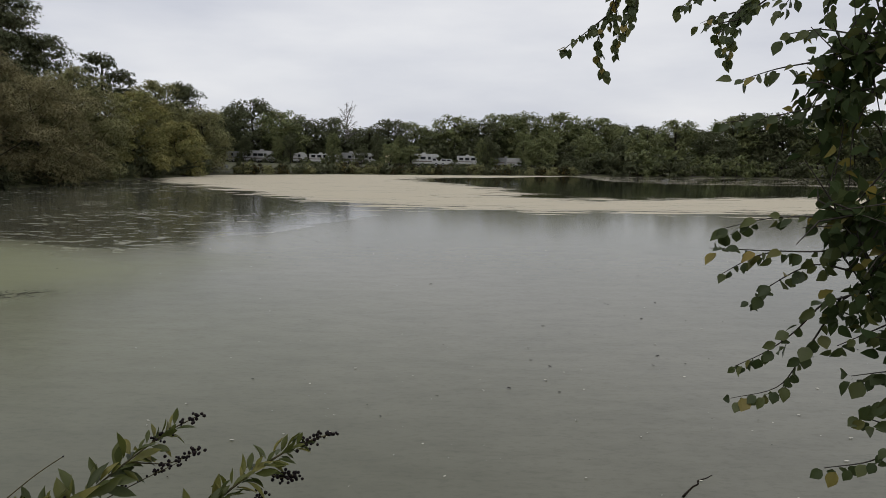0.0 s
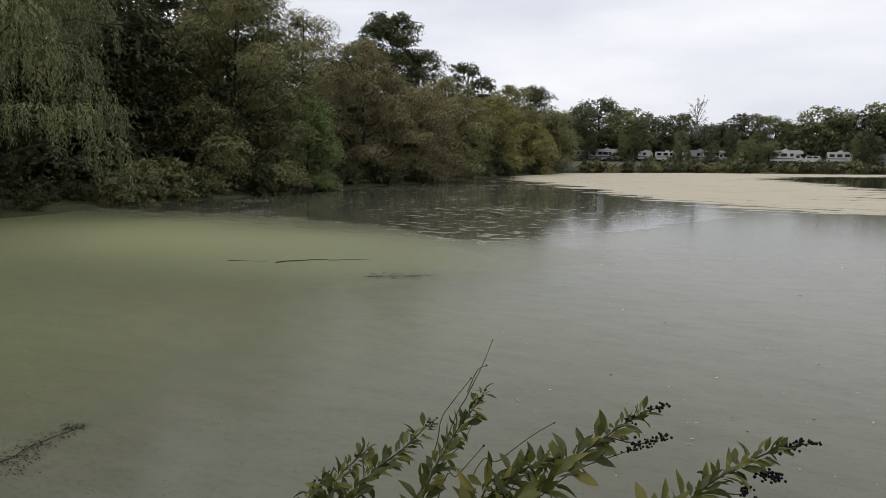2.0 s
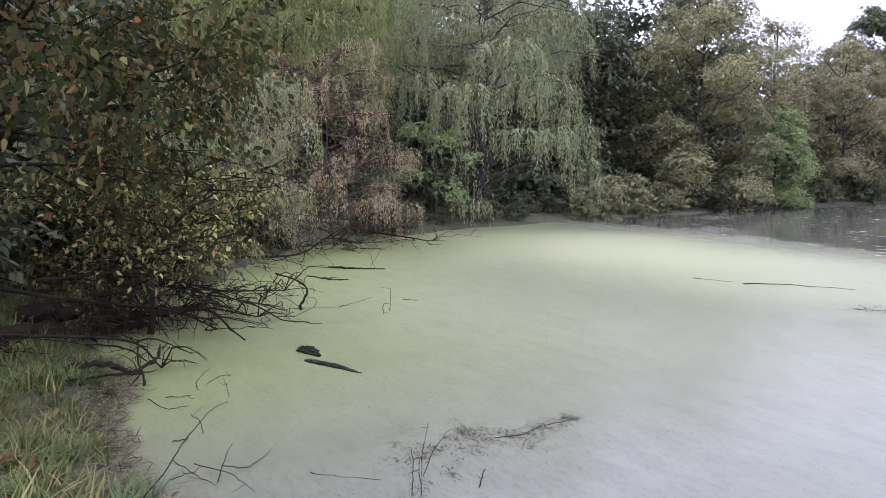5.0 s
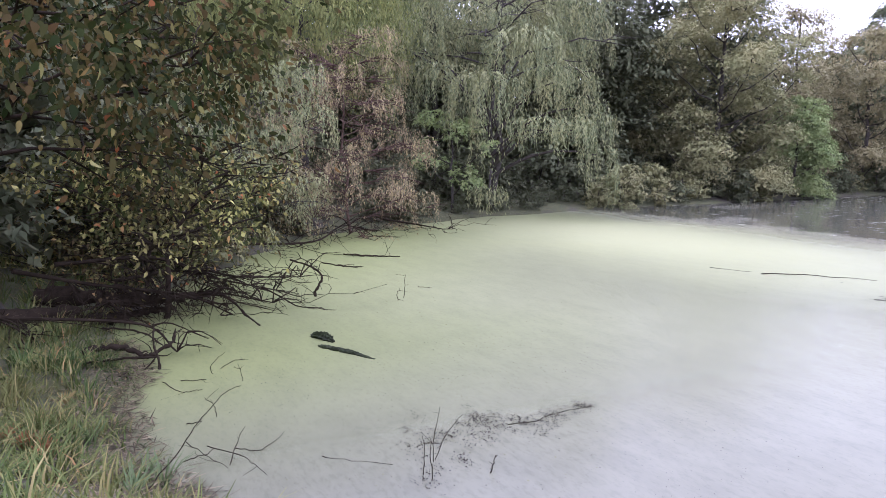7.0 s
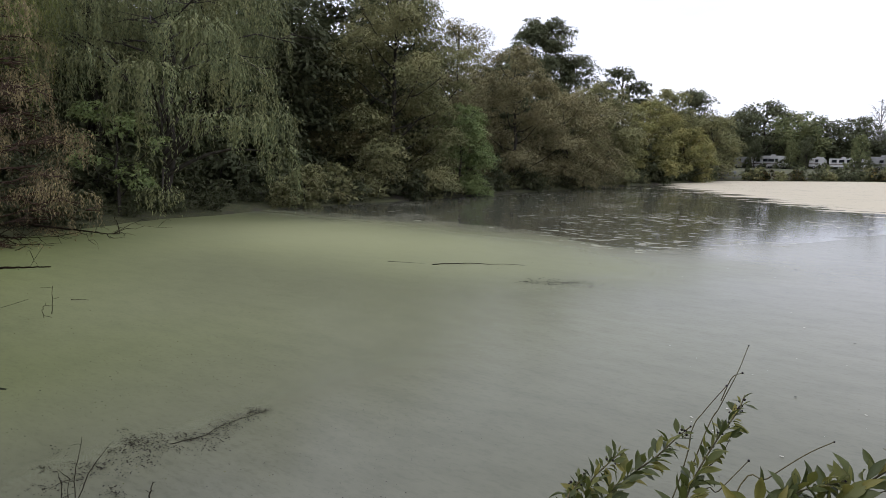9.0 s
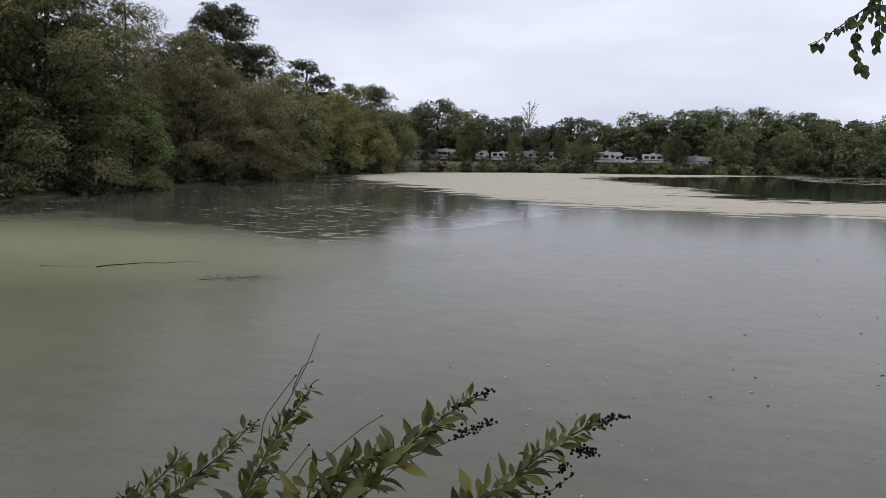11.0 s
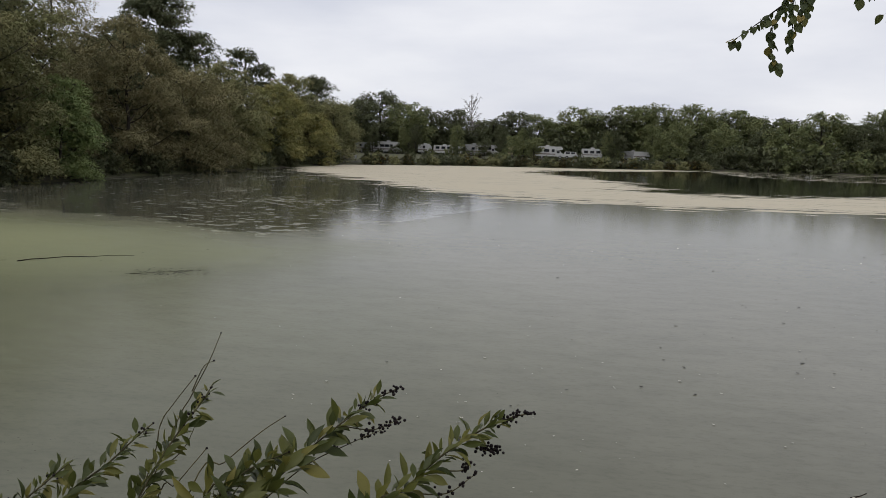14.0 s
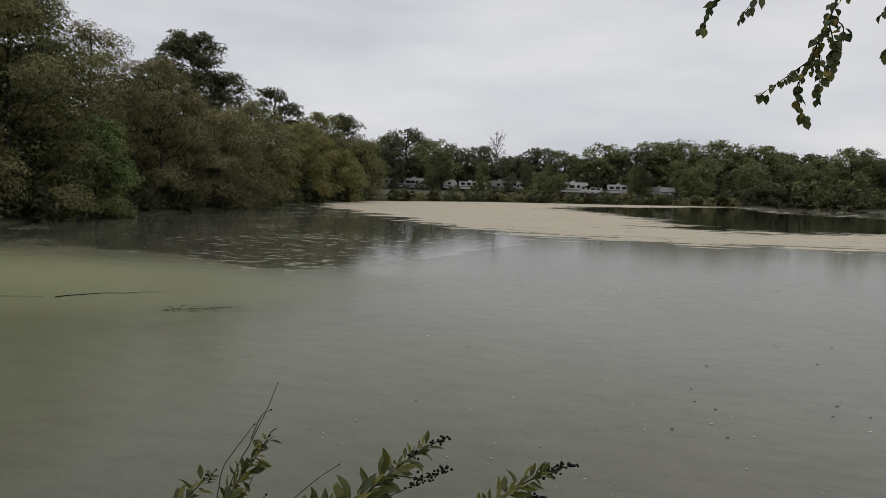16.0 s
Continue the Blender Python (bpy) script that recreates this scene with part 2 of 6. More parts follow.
def shore_distance(x, y):
    """Metres to the pond's edge: positive on land, negative on the water."""
    px, py = np.asarray(x, float).ravel(), np.asarray(y, float).ravel()
    best, inside = np.full(px.shape, 1e9), np.zeros(px.shape, bool)
    for (ax, ay), (bx, by) in zip(POND, np.roll(POND, -1, 0)):
        ex, ey = bx - ax, by - ay
        t = np.clip(((px - ax) * ex + (py - ay) * ey) / (ex * ex + ey * ey), 0, 1)
        best = np.minimum(best, np.hypot(px - ax - t * ex, py - ay - t * ey))
        cross = (ay > py) != (by > py)
        with np.errstate(divide="ignore", invalid="ignore"):
            inside ^= cross & (px < ex * (py - ay) / (ey if ey else 1e-9) + ax)
    return np.where(inside, -best, best).reshape(np.shape(x))


def step(v, a, b):
    t = np.clip((v - a) / (b - a), 0, 1)
    return t * t * (3 - 2 * t)


def wobble(x, y, s, seed=0.0):
    return (np.sin(x * s + 1.3 + seed) * np.cos(y * s * 1.17 + 0.7 * seed) + 0.6 * np.sin(x * s * 2.3 - y * s * 1.9 + seed * 2.1) + 0.35 * np.cos(x * s * 4.1 + y * s * 4.7 + seed)) / 1.95


def land(x, y):
    """Height of the ground."""
    x, y = np.asarray(x, float), np.asarray(y, float)
    d = shore_distance(x, y) + 0.35 * wobble(x, y, 0.9) * step(np.hypot(x, y), 6, 14) + 0.12 * wobble(x, y, 2.3, 4)
    near = step(x, -8.0, -4.0) * (1 - step(y, 8, 20))
    far = step(y, 86, 104)
    height = 0.75 * (1 - near) * (1 - far) + 1.05 * near * (1 - far) + 1.0 * far
    width = 3.0 * (1 - near) * (1 - far) + 0.55 * near * (1 - far) + 9.0 * far
    out = height * (1 - np.exp(-np.maximum(d, 0) / width)) + 0.06 * wobble(x, y, 1.1, 2) * step(d, 0.2, 2)
    # the left-hand rise is unseen, added to keep low sky out of reflections
    out = out + 7.0 * step(-x, 38, 60) * (1 - step(y, 100, 130)) + 3.0 * step(y, 178, 215)
    return np.where(d > 0, out, np.maximum(0.3 * d, -1.6)) - 0.01


def ground_z(x, y):
    return float(land(np.array([x]), np.array([y]))[0])


def build_ground():
    far = np.array([60, 90, 140, 220, 400, 800, 1600, 3000.0])
    xs = np.unique(np.concatenate([-60 - far, np.arange(-60, 112, 1.25), np.arange(-26, 6, 0.25), 112 + far]).round(3))
    ys = np.unique(np.concatenate([-20 - far, np.arange(-20, 190, 1.25), np.arange(-5, 8, 0.25), 190 + far]).round(3))
    gx, gy = np.meshgrid(xs, ys)
    v = np.stack([gx, gy, land(gx, gy)], -1).reshape(-1, 3)
    nx, ny = len(xs), len(ys)
    i = (np.arange(ny - 1)[:, None] * nx + np.arange(nx - 1)[None]).reshape(-1)
    me = array_mesh("ground", v, np.stack([i, i + 1, i + nx + 1, i + nx], -1))
    me.polygons.foreach_set("use_smooth", np.ones(len(me.polygons), bool))
    m, n, l, bsdf = mat_new("bank_earth_and_grass")
    co = n.new("ShaderNodeTexCoord")
    big, mid, small = (noise_node(n, l, s, 5, co.outputs["Object"]) for s in (0.35, 3.0, 45.0))
    grass = ramp_node(n, [(0.3, (0.035, 0.042, 0.016)), (0.55, (0.075, 0.078, 0.028)), (0.75, (0.14, 0.115, 0.055))])
    l.new(math_node(n, l, "ADD", math_node(n, l, "MULTIPLY", mid.outputs["Fac"], 0.6), math_node(n, l, "MULTIPLY", small.outputs["Fac"], 0.4)), grass.inputs["Fac"])
    soil = ramp_node(n, [(0.35, (0.03, 0.024, 0.018)), (0.65, (0.08, 0.065, 0.048))])
    l.new(small.outputs["Fac"], soil.inputs["Fac"])
    patch = ramp_node(n, [(0.5, (0, 0, 0)), (0.62, (1, 1, 1))])
    l.new(big.outputs["Fac"], patch.inputs["Fac"])
    l.new(mix_node(n, l, patch.outputs["Color"], grass.outputs["Color"], soil.outputs["Color"]), bsdf.inputs["Base Color"])
    bsdf.inputs["Roughness"].default_value = 0.95
    bp = n.new("ShaderNodeBump")
    bp.inputs["Strength"].default_value, bp.inputs["Distance"].default_value = 0.7, 0.04
    l.new(small.outputs["Fac"], bp.inputs["Height"])
    l.new(bp.outputs["Normal"], bsdf.inputs["Normal"])
    return tagged(part("ground", me, m), "earth and rough grass banks round a pond", "ground", kind="structure")


build_ground()


# ---- the pond's surface ----
def along(x, xs, ys):
    return np.interp(x, xs, ys)


def build_water():
    xs = np.unique(np.concatenate([np.arange(-32, 108, 0.8), np.arange(-32, 28, 0.4)]).round(3))
    ys = np.unique(np.concatenate([np.arange(-2, 142, 0.8), np.arange(-2, 60, 0.4)]).round(3))
    gx, gy = np.meshgrid(xs, ys)
    d = shore_distance(gx, gy)
    w1, w2, w3 = wobble(gx, gy, 0.35, 1), wobble(gx, gy, 1.1, 3), wobble(gx, gy, 0.12, 5)
    # the pale mat: its near edge, and the open water beyond its tongue
    near_edge = along(gx, [-31, -24, -12, -7, -2.5, 2, 6, 16, 30, 60, 100], [76, 63, 48, 41.5, 38.5, 37.2, 36, 38, 42, 50, 60]) + 1.2 * w1 + 0.5 * w2
    tongue = along(gx, [1.5, 3, 8, 13, 26, 45, 70, 100], [51, 50.5, 50, 50, 56, 64, 76, 88]) + 0.8 * w1
    open_x = along(gy, [46, 50, 56, 67, 76, 86, 96, 104, 120], [2.5, 1.6, 7, 4.5, 0, -4.5, -2, 8, 20]) + 1.4 * w1 + 0.6 * w2
    mat = np.minimum(gy - near_edge, np.maximum(tongue - gy, (open_x - gx) * 1.2))
    streak = 2.2 * (wobble(gx * 0.16, gy, 0.75, 7) - 0.78) + 0.25 * w2
    far_right = step(gx, 15, 40) * step(gy, 84, 100)
    mat = np.maximum(mat, np.where(far_right > 0.2, streak * far_right * 1.4, -9))
    # open water: right of the mat, and broken film along the left bank
    open_w = np.clip(np.minimum((gy - tongue) / 2, (gx - open_x) / 2), -1, 1)
    bound = along(gy, [16, 17.5, 18.8, 21.2, 23.4, 28, 32.5, 40, 60], [-12, -10, -8.6, -7.4, -5.6, -4.0, -2.8, -3.5, -9]) + 0.5 * w1 + 0.4 * w2
    front = along(gx, [-30, -17.5, -13, -10, -4], [20.5, 21.5, 20.5, 17.8, 17.2]) + 0.7 * w2
    left = step(gy - front, -0.8, 1.2) * (1 - step(gx, bound - 0.8, bound + 0.8)) * (gy < near_edge + 3)
    left = np.maximum(left, 0.95 * (1 - step(-d, 2.5, 6.0)) * step(gy, 20, 25))
    # green duckweed: along the near left bank, and a pale raft before the willow
    raft = 1 - step(np.hypot((gx + 18.5 - 0.25 * (gy - 15.3)) / 12.0, (gy - 15.3) / 5.2) + 0.12 * w1 + 0.04 * w2, 0.05, 1.4)
    strip = 1 - step(-d + 0.25 * w1, 0.5, 9.0)
    strip = strip * step(-gx, 5.0, 10.0) * (1 - step(gy, 15, 24))
    haze = 0.42 * (1 - step(np.hypot((gx + 14) / 15.0, (gy - 8) / 12.0) + 0.05 * w1, 0.25, 1.2))
    # thin film off the near bank, darkened in colour for its weaker sky reflection
    near_dim = (1 - step(np.hypot((gx + 3.0) / 9.0, (gy - 1.0) / 8.5) + 0.06 * w1 + 0.04 * w2, 0.35, 1.15)) * (1 - 0.8 * strip)
    green = 1 - (1 - 0.9 * raft) * (1 - strip) * (1 - haze)
    left = left * (1 - 0.9 * raft)
    nx = len(xs)
    keep = (d[:-1, :-1] < 0.9) | (d[1:, 1:] < 0.9)
    i = (np.arange(len(ys) - 1)[:, None] * nx + np.arange(nx - 1)[None])[keep]
    faces = np.stack([i, i + 1, i + nx + 1, i + nx], -1)
    used, back = np.unique(faces, return_inverse=True)
    pts = np.stack([gx, gy, np.zeros_like(gx)], -1).reshape(-1, 3)[used]
    me = array_mesh("water", pts, back.reshape(-1, 4))
    for key, value in (("mat_cover", mat), ("open_cover", open_w), ("left_cover", left), ("weed_cover", green), ("raft_cover", raft), ("near_dim_cover", near_dim)):
        a = me.attributes.new(key, "FLOAT", "POINT")
        a.data.foreach_set("value", np.asarray(value, np.float32).reshape(-1)[used])
    m, n, l, bsdf = mat_new("pond_water_with_duckweed")
    co = n.new("ShaderNodeTexCoord").outputs["Object"]

    def cover(key):
        a = n.new("ShaderNodeAttribute")
        a.attribute_name = key
        return a.outputs["Fac"]

    stretch = n.new("ShaderNodeMapping")
    stretch.inputs["Scale"].default_value = (0.55, 1.25, 1.0)
    l.new(co, stretch.inputs["Vector"])
    sc = stretch.outputs["Vector"]
    n_fine, n_mid, n_big, n_speck = noise_node(n, l, 9.0, 6, sc, 0.65), noise_node(n, l, 1.3, 6, sc, 0.6), noise_node(n, l, 0.12, 4, co), noise_node(n, l, 130.0, 2, co)
    # film: thin pale scum on murky water
    film = ramp_node(n, [(0.3, (0.148, 0.146, 0.106)), (0.7, (0.194, 0.187, 0.144))])
    l.new(n_big.outputs["Fac"], film.inputs["Fac"])
    film_c = mix_node(n, l, math_node(n, l, "MULTIPLY", n_fine.outputs["Fac"], 0.18), film.outputs["Color"], (0.17, 0.168, 0.125))
    n_mott = noise_node(n, l, 14.0, 5, sc, 0.72)
    mott = ramp_node(n, [(0.5, (0, 0, 0)), (0.62, (1, 1, 1))])
    l.new(n_mott.outputs["Fac"], mott.inputs["Fac"])
    n_blot = noise_node(n, l, 2.2, 6, sc, 0.68)
    blot = ramp_node(n, [(0.42, (0, 0, 0)), (0.66, (1, 1, 1))])
    l.new(n_blot.outputs["Fac"], blot.inputs["Fac"])
    both_m = math_node(n, l, "ADD", math_node(n, l, "MULTIPLY", mott.outputs["Color"], 0.24), math_node(n, l, "MULTIPLY", blot.outputs["Color"], 0.3))
    film_c = mix_node(n, l, both_m, film_c, (0.075, 0.074, 0.05))
    weed = ramp_node(n, [(0.3, (0.142, 0.162, 0.058)), (0.7, (0.19, 0.21, 0.082))])
    l.new(math_node(n, l, "ADD", math_node(n, l, "MULTIPLY", n_big.outputs["Fac"], 0.5), math_node(n, l, "MULTIPLY", n_speck.outputs["Fac"], 0.5)), weed.inputs["Fac"])
    weed_f = math_node(n, l, "ADD", cover("weed_cover"), math_node(n, l, "MULTIPLY", math_node(n, l, "SUBTRACT", n_speck.outputs["Fac"], 0.5), 0.25), True)
    weed_f = math_node(n, l, "MULTIPLY", weed_f, math_node(n, l, "GREATER_THAN", cover("weed_cover"), 0.01))
    c1 = mix_node(n, l, weed_f, film_c, mix_node(n, l, math_node(n, l, "MULTIPLY", both_m, 0.8), weed.outputs["Color"], (0.085, 0.096, 0.04)))
    c1 = mix_node(n, l, math_node(n, l, "MULTIPLY", cover("raft_cover"), 0.7), c1, (0.275, 0.278, 0.16))
    # near water painted darker, as a steep view mirrors less sky
    c1 = mix_node(n, l, math_node(n, l, "MULTIPLY", cover("near_dim_cover"), 0.4), c1, (0.055, 0.056, 0.034))
    # broken film: open water shows between rafts
    gap_co = n.new("ShaderNodeMapping")
    gap_co.inputs["Scale"].default_value = (0.2, 0.36, 1.0)
    l.new(co, gap_co.inputs["Vector"])
    n_gap, n_rag = noise_node(n, l, 1.0, 6, gap_co.outputs["Vector"], 0.62), noise_node(n, l, 2.4, 4, sc, 0.6)
    gap = math_node(n, l, "SUBTRACT", math_node(n, l, "MULTIPLY", cover("left_cover"), 0.6), math_node(n, l, "ADD", math_node(n, l, "MULTIPLY", n_gap.outputs["Fac"], 0.75), math_node(n, l, "MULTIPLY", n_rag.outputs["Fac"], 0.25)))
    gap = math_node(n, l, "MULTIPLY", gap, 30.0, True)
    gap = math_node(n, l, "MULTIPLY", gap, 0.6)
    wide = math_node(n, l, "MULTIPLY", math_node(n, l, "ADD", cover("open_cover"), math_node(n, l, "MULTIPLY", math_node(n, l, "SUBTRACT", n_mid.outputs["Fac"], 0.5), 0.8)), 8.0, True)
    bare = math_node(n, l, "MAXIMUM", gap, wide)
    c2 = mix_node(n, l, bare, c1, (0.014, 0.016, 0.011))
    # pale flecks and rafts of scum drifting over the broken film
    raft_co = n.new("ShaderNodeMapping")
    raft_co.inputs["Scale"].default_value = (0.6, 1.0, 1.0)
    l.new(co, raft_co.inputs["Vector"])
    n_raft = noise_node(n, l, 2.4, 6, raft_co.outputs["Vector"], 0.66)
    fleck = math_node(n, l, "SUBTRACT", math_node(n, l, "ADD", math_node(n, l, "MULTIPLY", n_raft.outputs["Fac"], 0.7), math_node(n, l, "MULTIPLY", n_big.outputs["Fac"], 0.3)), 0.562)
    fleck = math_node(n, l, "MULTIPLY", math_node(n, l, "MULTIPLY", fleck, 30.0, True), math_node(n, l, "MULTIPLY", cover("left_cover"), 0.85), True)
    c2 = mix_node(n, l, math_node(n, l, "MULTIPLY", fleck, 0.9), c2, (0.27, 0.262, 0.165))
    # the pale mat, with a ragged edge and thin cracks
    edge = math_node(n, l, "ADD", cover("mat_cover"), math_node(n, l, "MULTIPLY", math_node(n, l, "SUBTRACT", n_mid.outputs["Fac"], 0.5), 7.0))
    long_co = n.new("ShaderNodeMapping")
    long_co.inputs["Scale"].default_value = (0.16, 0.9, 1.0)
    l.new(co, long_co.inputs["Vector"])
    n_long = noise_node(n, l, 1.0, 6, long_co.outputs["Vector"], 0.62)
    edge = math_node(n, l, "ADD", edge, math_node(n, l, "MULTIPLY", math_node(n, l, "SUBTRACT", n_long.outputs["Fac"], 0.5), 22.0))
    mat_f = math_node(n, l, "MULTIPLY", edge, 3.0, True)
    crack_co = n.new("ShaderNodeMapping")
    crack_co.inputs["Scale"].default_value = (0.1, 0.8, 1.0)
    l.new(co, crack_co.inputs["Vector"])
    n_crack = noise_node(n, l, 1.0, 5, crack_co.outputs["Vector"], 0.6)
    crack = math_node(n, l, "ABSOLUTE", math_node(n, l, "SUBTRACT", n_crack.outputs["Fac"], 0.42))
    crack = math_node(n, l, "MULTIPLY", math_node(n, l, "SUBTRACT", 0.011, crack), 130.0, True)
    mat_f = math_node(n, l, "MULTIPLY", mat_f, math_node(n, l, "SUBTRACT", 1.0, math_node(n, l, "MULTIPLY", crack, 0.75)))
    pale = ramp_node(n, [(0.3, (0.43, 0.385, 0.285)), (0.7, (0.58, 0.52, 0.4))])
    l.new(n_fine.outputs["Fac"], pale.inputs["Fac"])
    c3 = mix_node(n, l, mat_f, c2, pale.outputs["Color"])
    l.new(c3, bsdf.inputs["Base Color"])
    dull = math_node(n, l, "MAXIMUM", math_node(n, l, "MAXIMUM", mat_f, math_node(n, l, "MULTIPLY", fleck, 0.8)), math_node(n, l, "MULTIPLY", weed_f, 0.8))
    rough = math_node(n, l, "ADD", math_node(n, l, "MULTIPLY", math_node(n, l, "SUBTRACT", 1.0, bare), 0.05), 0.035)
    l.new(math_node(n, l, "ADD", rough, math_node(n, l, "MULTIPLY", dull, 0.6), True), bsdf.inputs["Roughness"])
    l.new(math_node(n, l, "SUBTRACT", 0.8, math_node(n, l, "MULTIPLY", dull, 0.68)), bsdf.inputs["Specular IOR Level"])
    bsdf.inputs["IOR"].default_value = 1.33
    bp = n.new("ShaderNodeBump")
    bp.inputs["Strength"].default_value, bp.inputs["Distance"].default_value = 0.06, 0.02
    l.new(n_fine.outputs["Fac"], bp.inputs["Height"])
    l.new(bp.outputs["Normal"], bsdf.inputs["Normal"])
    matt, both = n.new("ShaderNodeBsdfDiffuse"), n.new("ShaderNodeMixShader")
    l.new(c3, matt.inputs["Color"])
    l.new(math_node(n, l, "MULTIPLY", math_node(n, l, "SUBTRACT", 1.0, bare), 0.36), both.inputs["Fac"])
    l.new(bsdf.outputs["BSDF"], both.inputs[1])
    l.new(matt.outputs["BSDF"], both.inputs[2])
    l.new(both.outputs["Shader"], n["Material Output"].inputs["Surface"])
    return tagged(part("water", me, m), "still murky pond under duckweed and pale scum", "water", kind="structure")


build_water()


# ---- trees ----
def grow(rng, height, radius, low=0.18, limbs=16, twigs=9, rise=0.6, thick=None, lean=(0.0, 0.0), top=0.95, droop=0.0):
    """A trunk with limbs and side branches. Returns the tubes and the points round which leaves grow, with the way the twig runs."""
    thick = thick or height * 0.016
    zs = np.linspace(0, height * top, 9)
    u = zs / height
    tx = lean[0] * height * u ** 1.5 + radius * 0.05 * np.cumsum(rng.normal(size=9)) * (u > 0.05)
    ty = lean[1] * height * u ** 1.5 + radius * 0.05 * np.cumsum(rng.normal(size=9)) * (u > 0.05)
    trunk = np.stack([tx, ty, zs, thick * (1 - 0.9 * u) + 0.012], 1)
    lines, tips, ways = [trunk], [], []
    for k in range(limbs):
        f = low + (top - low) * ((k + rng.uniform(0.1, 0.9)) / limbs)
        start = np.array([np.interp(f * height, zs, c) for c in trunk[:, :3].T])
        az = k * 2.4 + rng.uniform(-0.5, 0.5)
        mid = (f - low) / (1 - low)
        reach = radius * (0.35 + 0.75 * math.sqrt(max(0.0, 1 - (2 * mid - 0.75) ** 2 / 1.6))) * rng.uniform(0.7, 1.15)
        up = rise * rng.uniform(0.4, 1.3) * (1.0 - 0.3 * (1 - mid))
        t = np.linspace(0, 1, 6)
        out = reach * t
        line = np.stack([start[0] + np.cos(az) * out + rng.normal(0, 0.06 * reach, 6) * t, start[1] + np.sin(az) * out + rng.normal(0, 0.06 * reach, 6) * t,
                         start[2] + reach * (up * t - droop * t * t) + rng.normal(0, 0.05 * reach, 6) * t, (thick * 0.42 * (1 - 0.6 * f)) * (1 - 0.88 * t) + 0.006], 1)
        lines.append(line)
        for j in range(twigs):
            q = rng.uniform(0.25, 1.0)
            s = np.array([np.interp(q, t, c) for c in line[:, :3].T])
            a2 = az + rng.uniform(-1.5, 1.5)
            ln = radius * rng.uniform(0.18, 0.42)
            e = s + ln * np.array([math.cos(a2), math.sin(a2), rng.uniform(-0.35, 0.6) - droop * 0.5])
            m = (s + e) / 2 + rng.normal(0, 0.06 * ln, 3)
            lines.append(np.array([[*s, 0.02 + thick * 0.05], [*m, 0.012], [*e, 0.005]]))
            for g in (0.45, 0.75, 1.0):
                tips.append(s + (e - s) * g)
                ways.append((e - s) / ln)
    return lines, np.array(tips), np.array(ways)


def tree_meshes(seed, height, radius, leaves, leaf, spread=0.42, clumps=0, flat=0.6, nod=0.0, ovate=False, **kw):
    """Trunk and crown; with clumps, the leaves gather in that many pads at the twigs' ends."""
    rng = np.random.default_rng(seed)
    lines, tips, ways = grow(rng, height, radius, **kw)
    if clumps:
        sel = rng.choice(len(tips), min(clumps, len(tips)), replace=False)
        tips, ways = tips[sel], ways[sel]
    weight = rng.uniform(0.4, 1.6, len(tips))
    pick = rng.choice(len(tips), leaves, p=weight / weight.sum())
    size = spread * rng.uniform(0.65, 1.35, len(tips))
    off = rng.normal(size=(leaves, 3)) * np.array([1, 1, 0.6]) * size[pick][:, None]
    off[:, 2] -= 0.22 * (off[:, 0] ** 2 + off[:, 1] ** 2) / spread
    way = ways[pick] * 0.4 + rng.normal(size=(leaves, 3)) * 0.8 + np.array([0, 0, -0.3 - nod]) + off * 0.6 / spread
    crown = leaves_mesh("crown", tips[pick] + off, way, leaf * rng.uniform(0.7, 1.3, leaves), leaf * (0.5 if ovate else 0.62) * rng.uniform(0.7, 1.3, leaves), rng, flat=flat, ovate=ovate, normals=unit(off / size[pick][:, None] + np.array([0, 0, 0.25])))
    return tubes_mesh("trunk", lines), crown


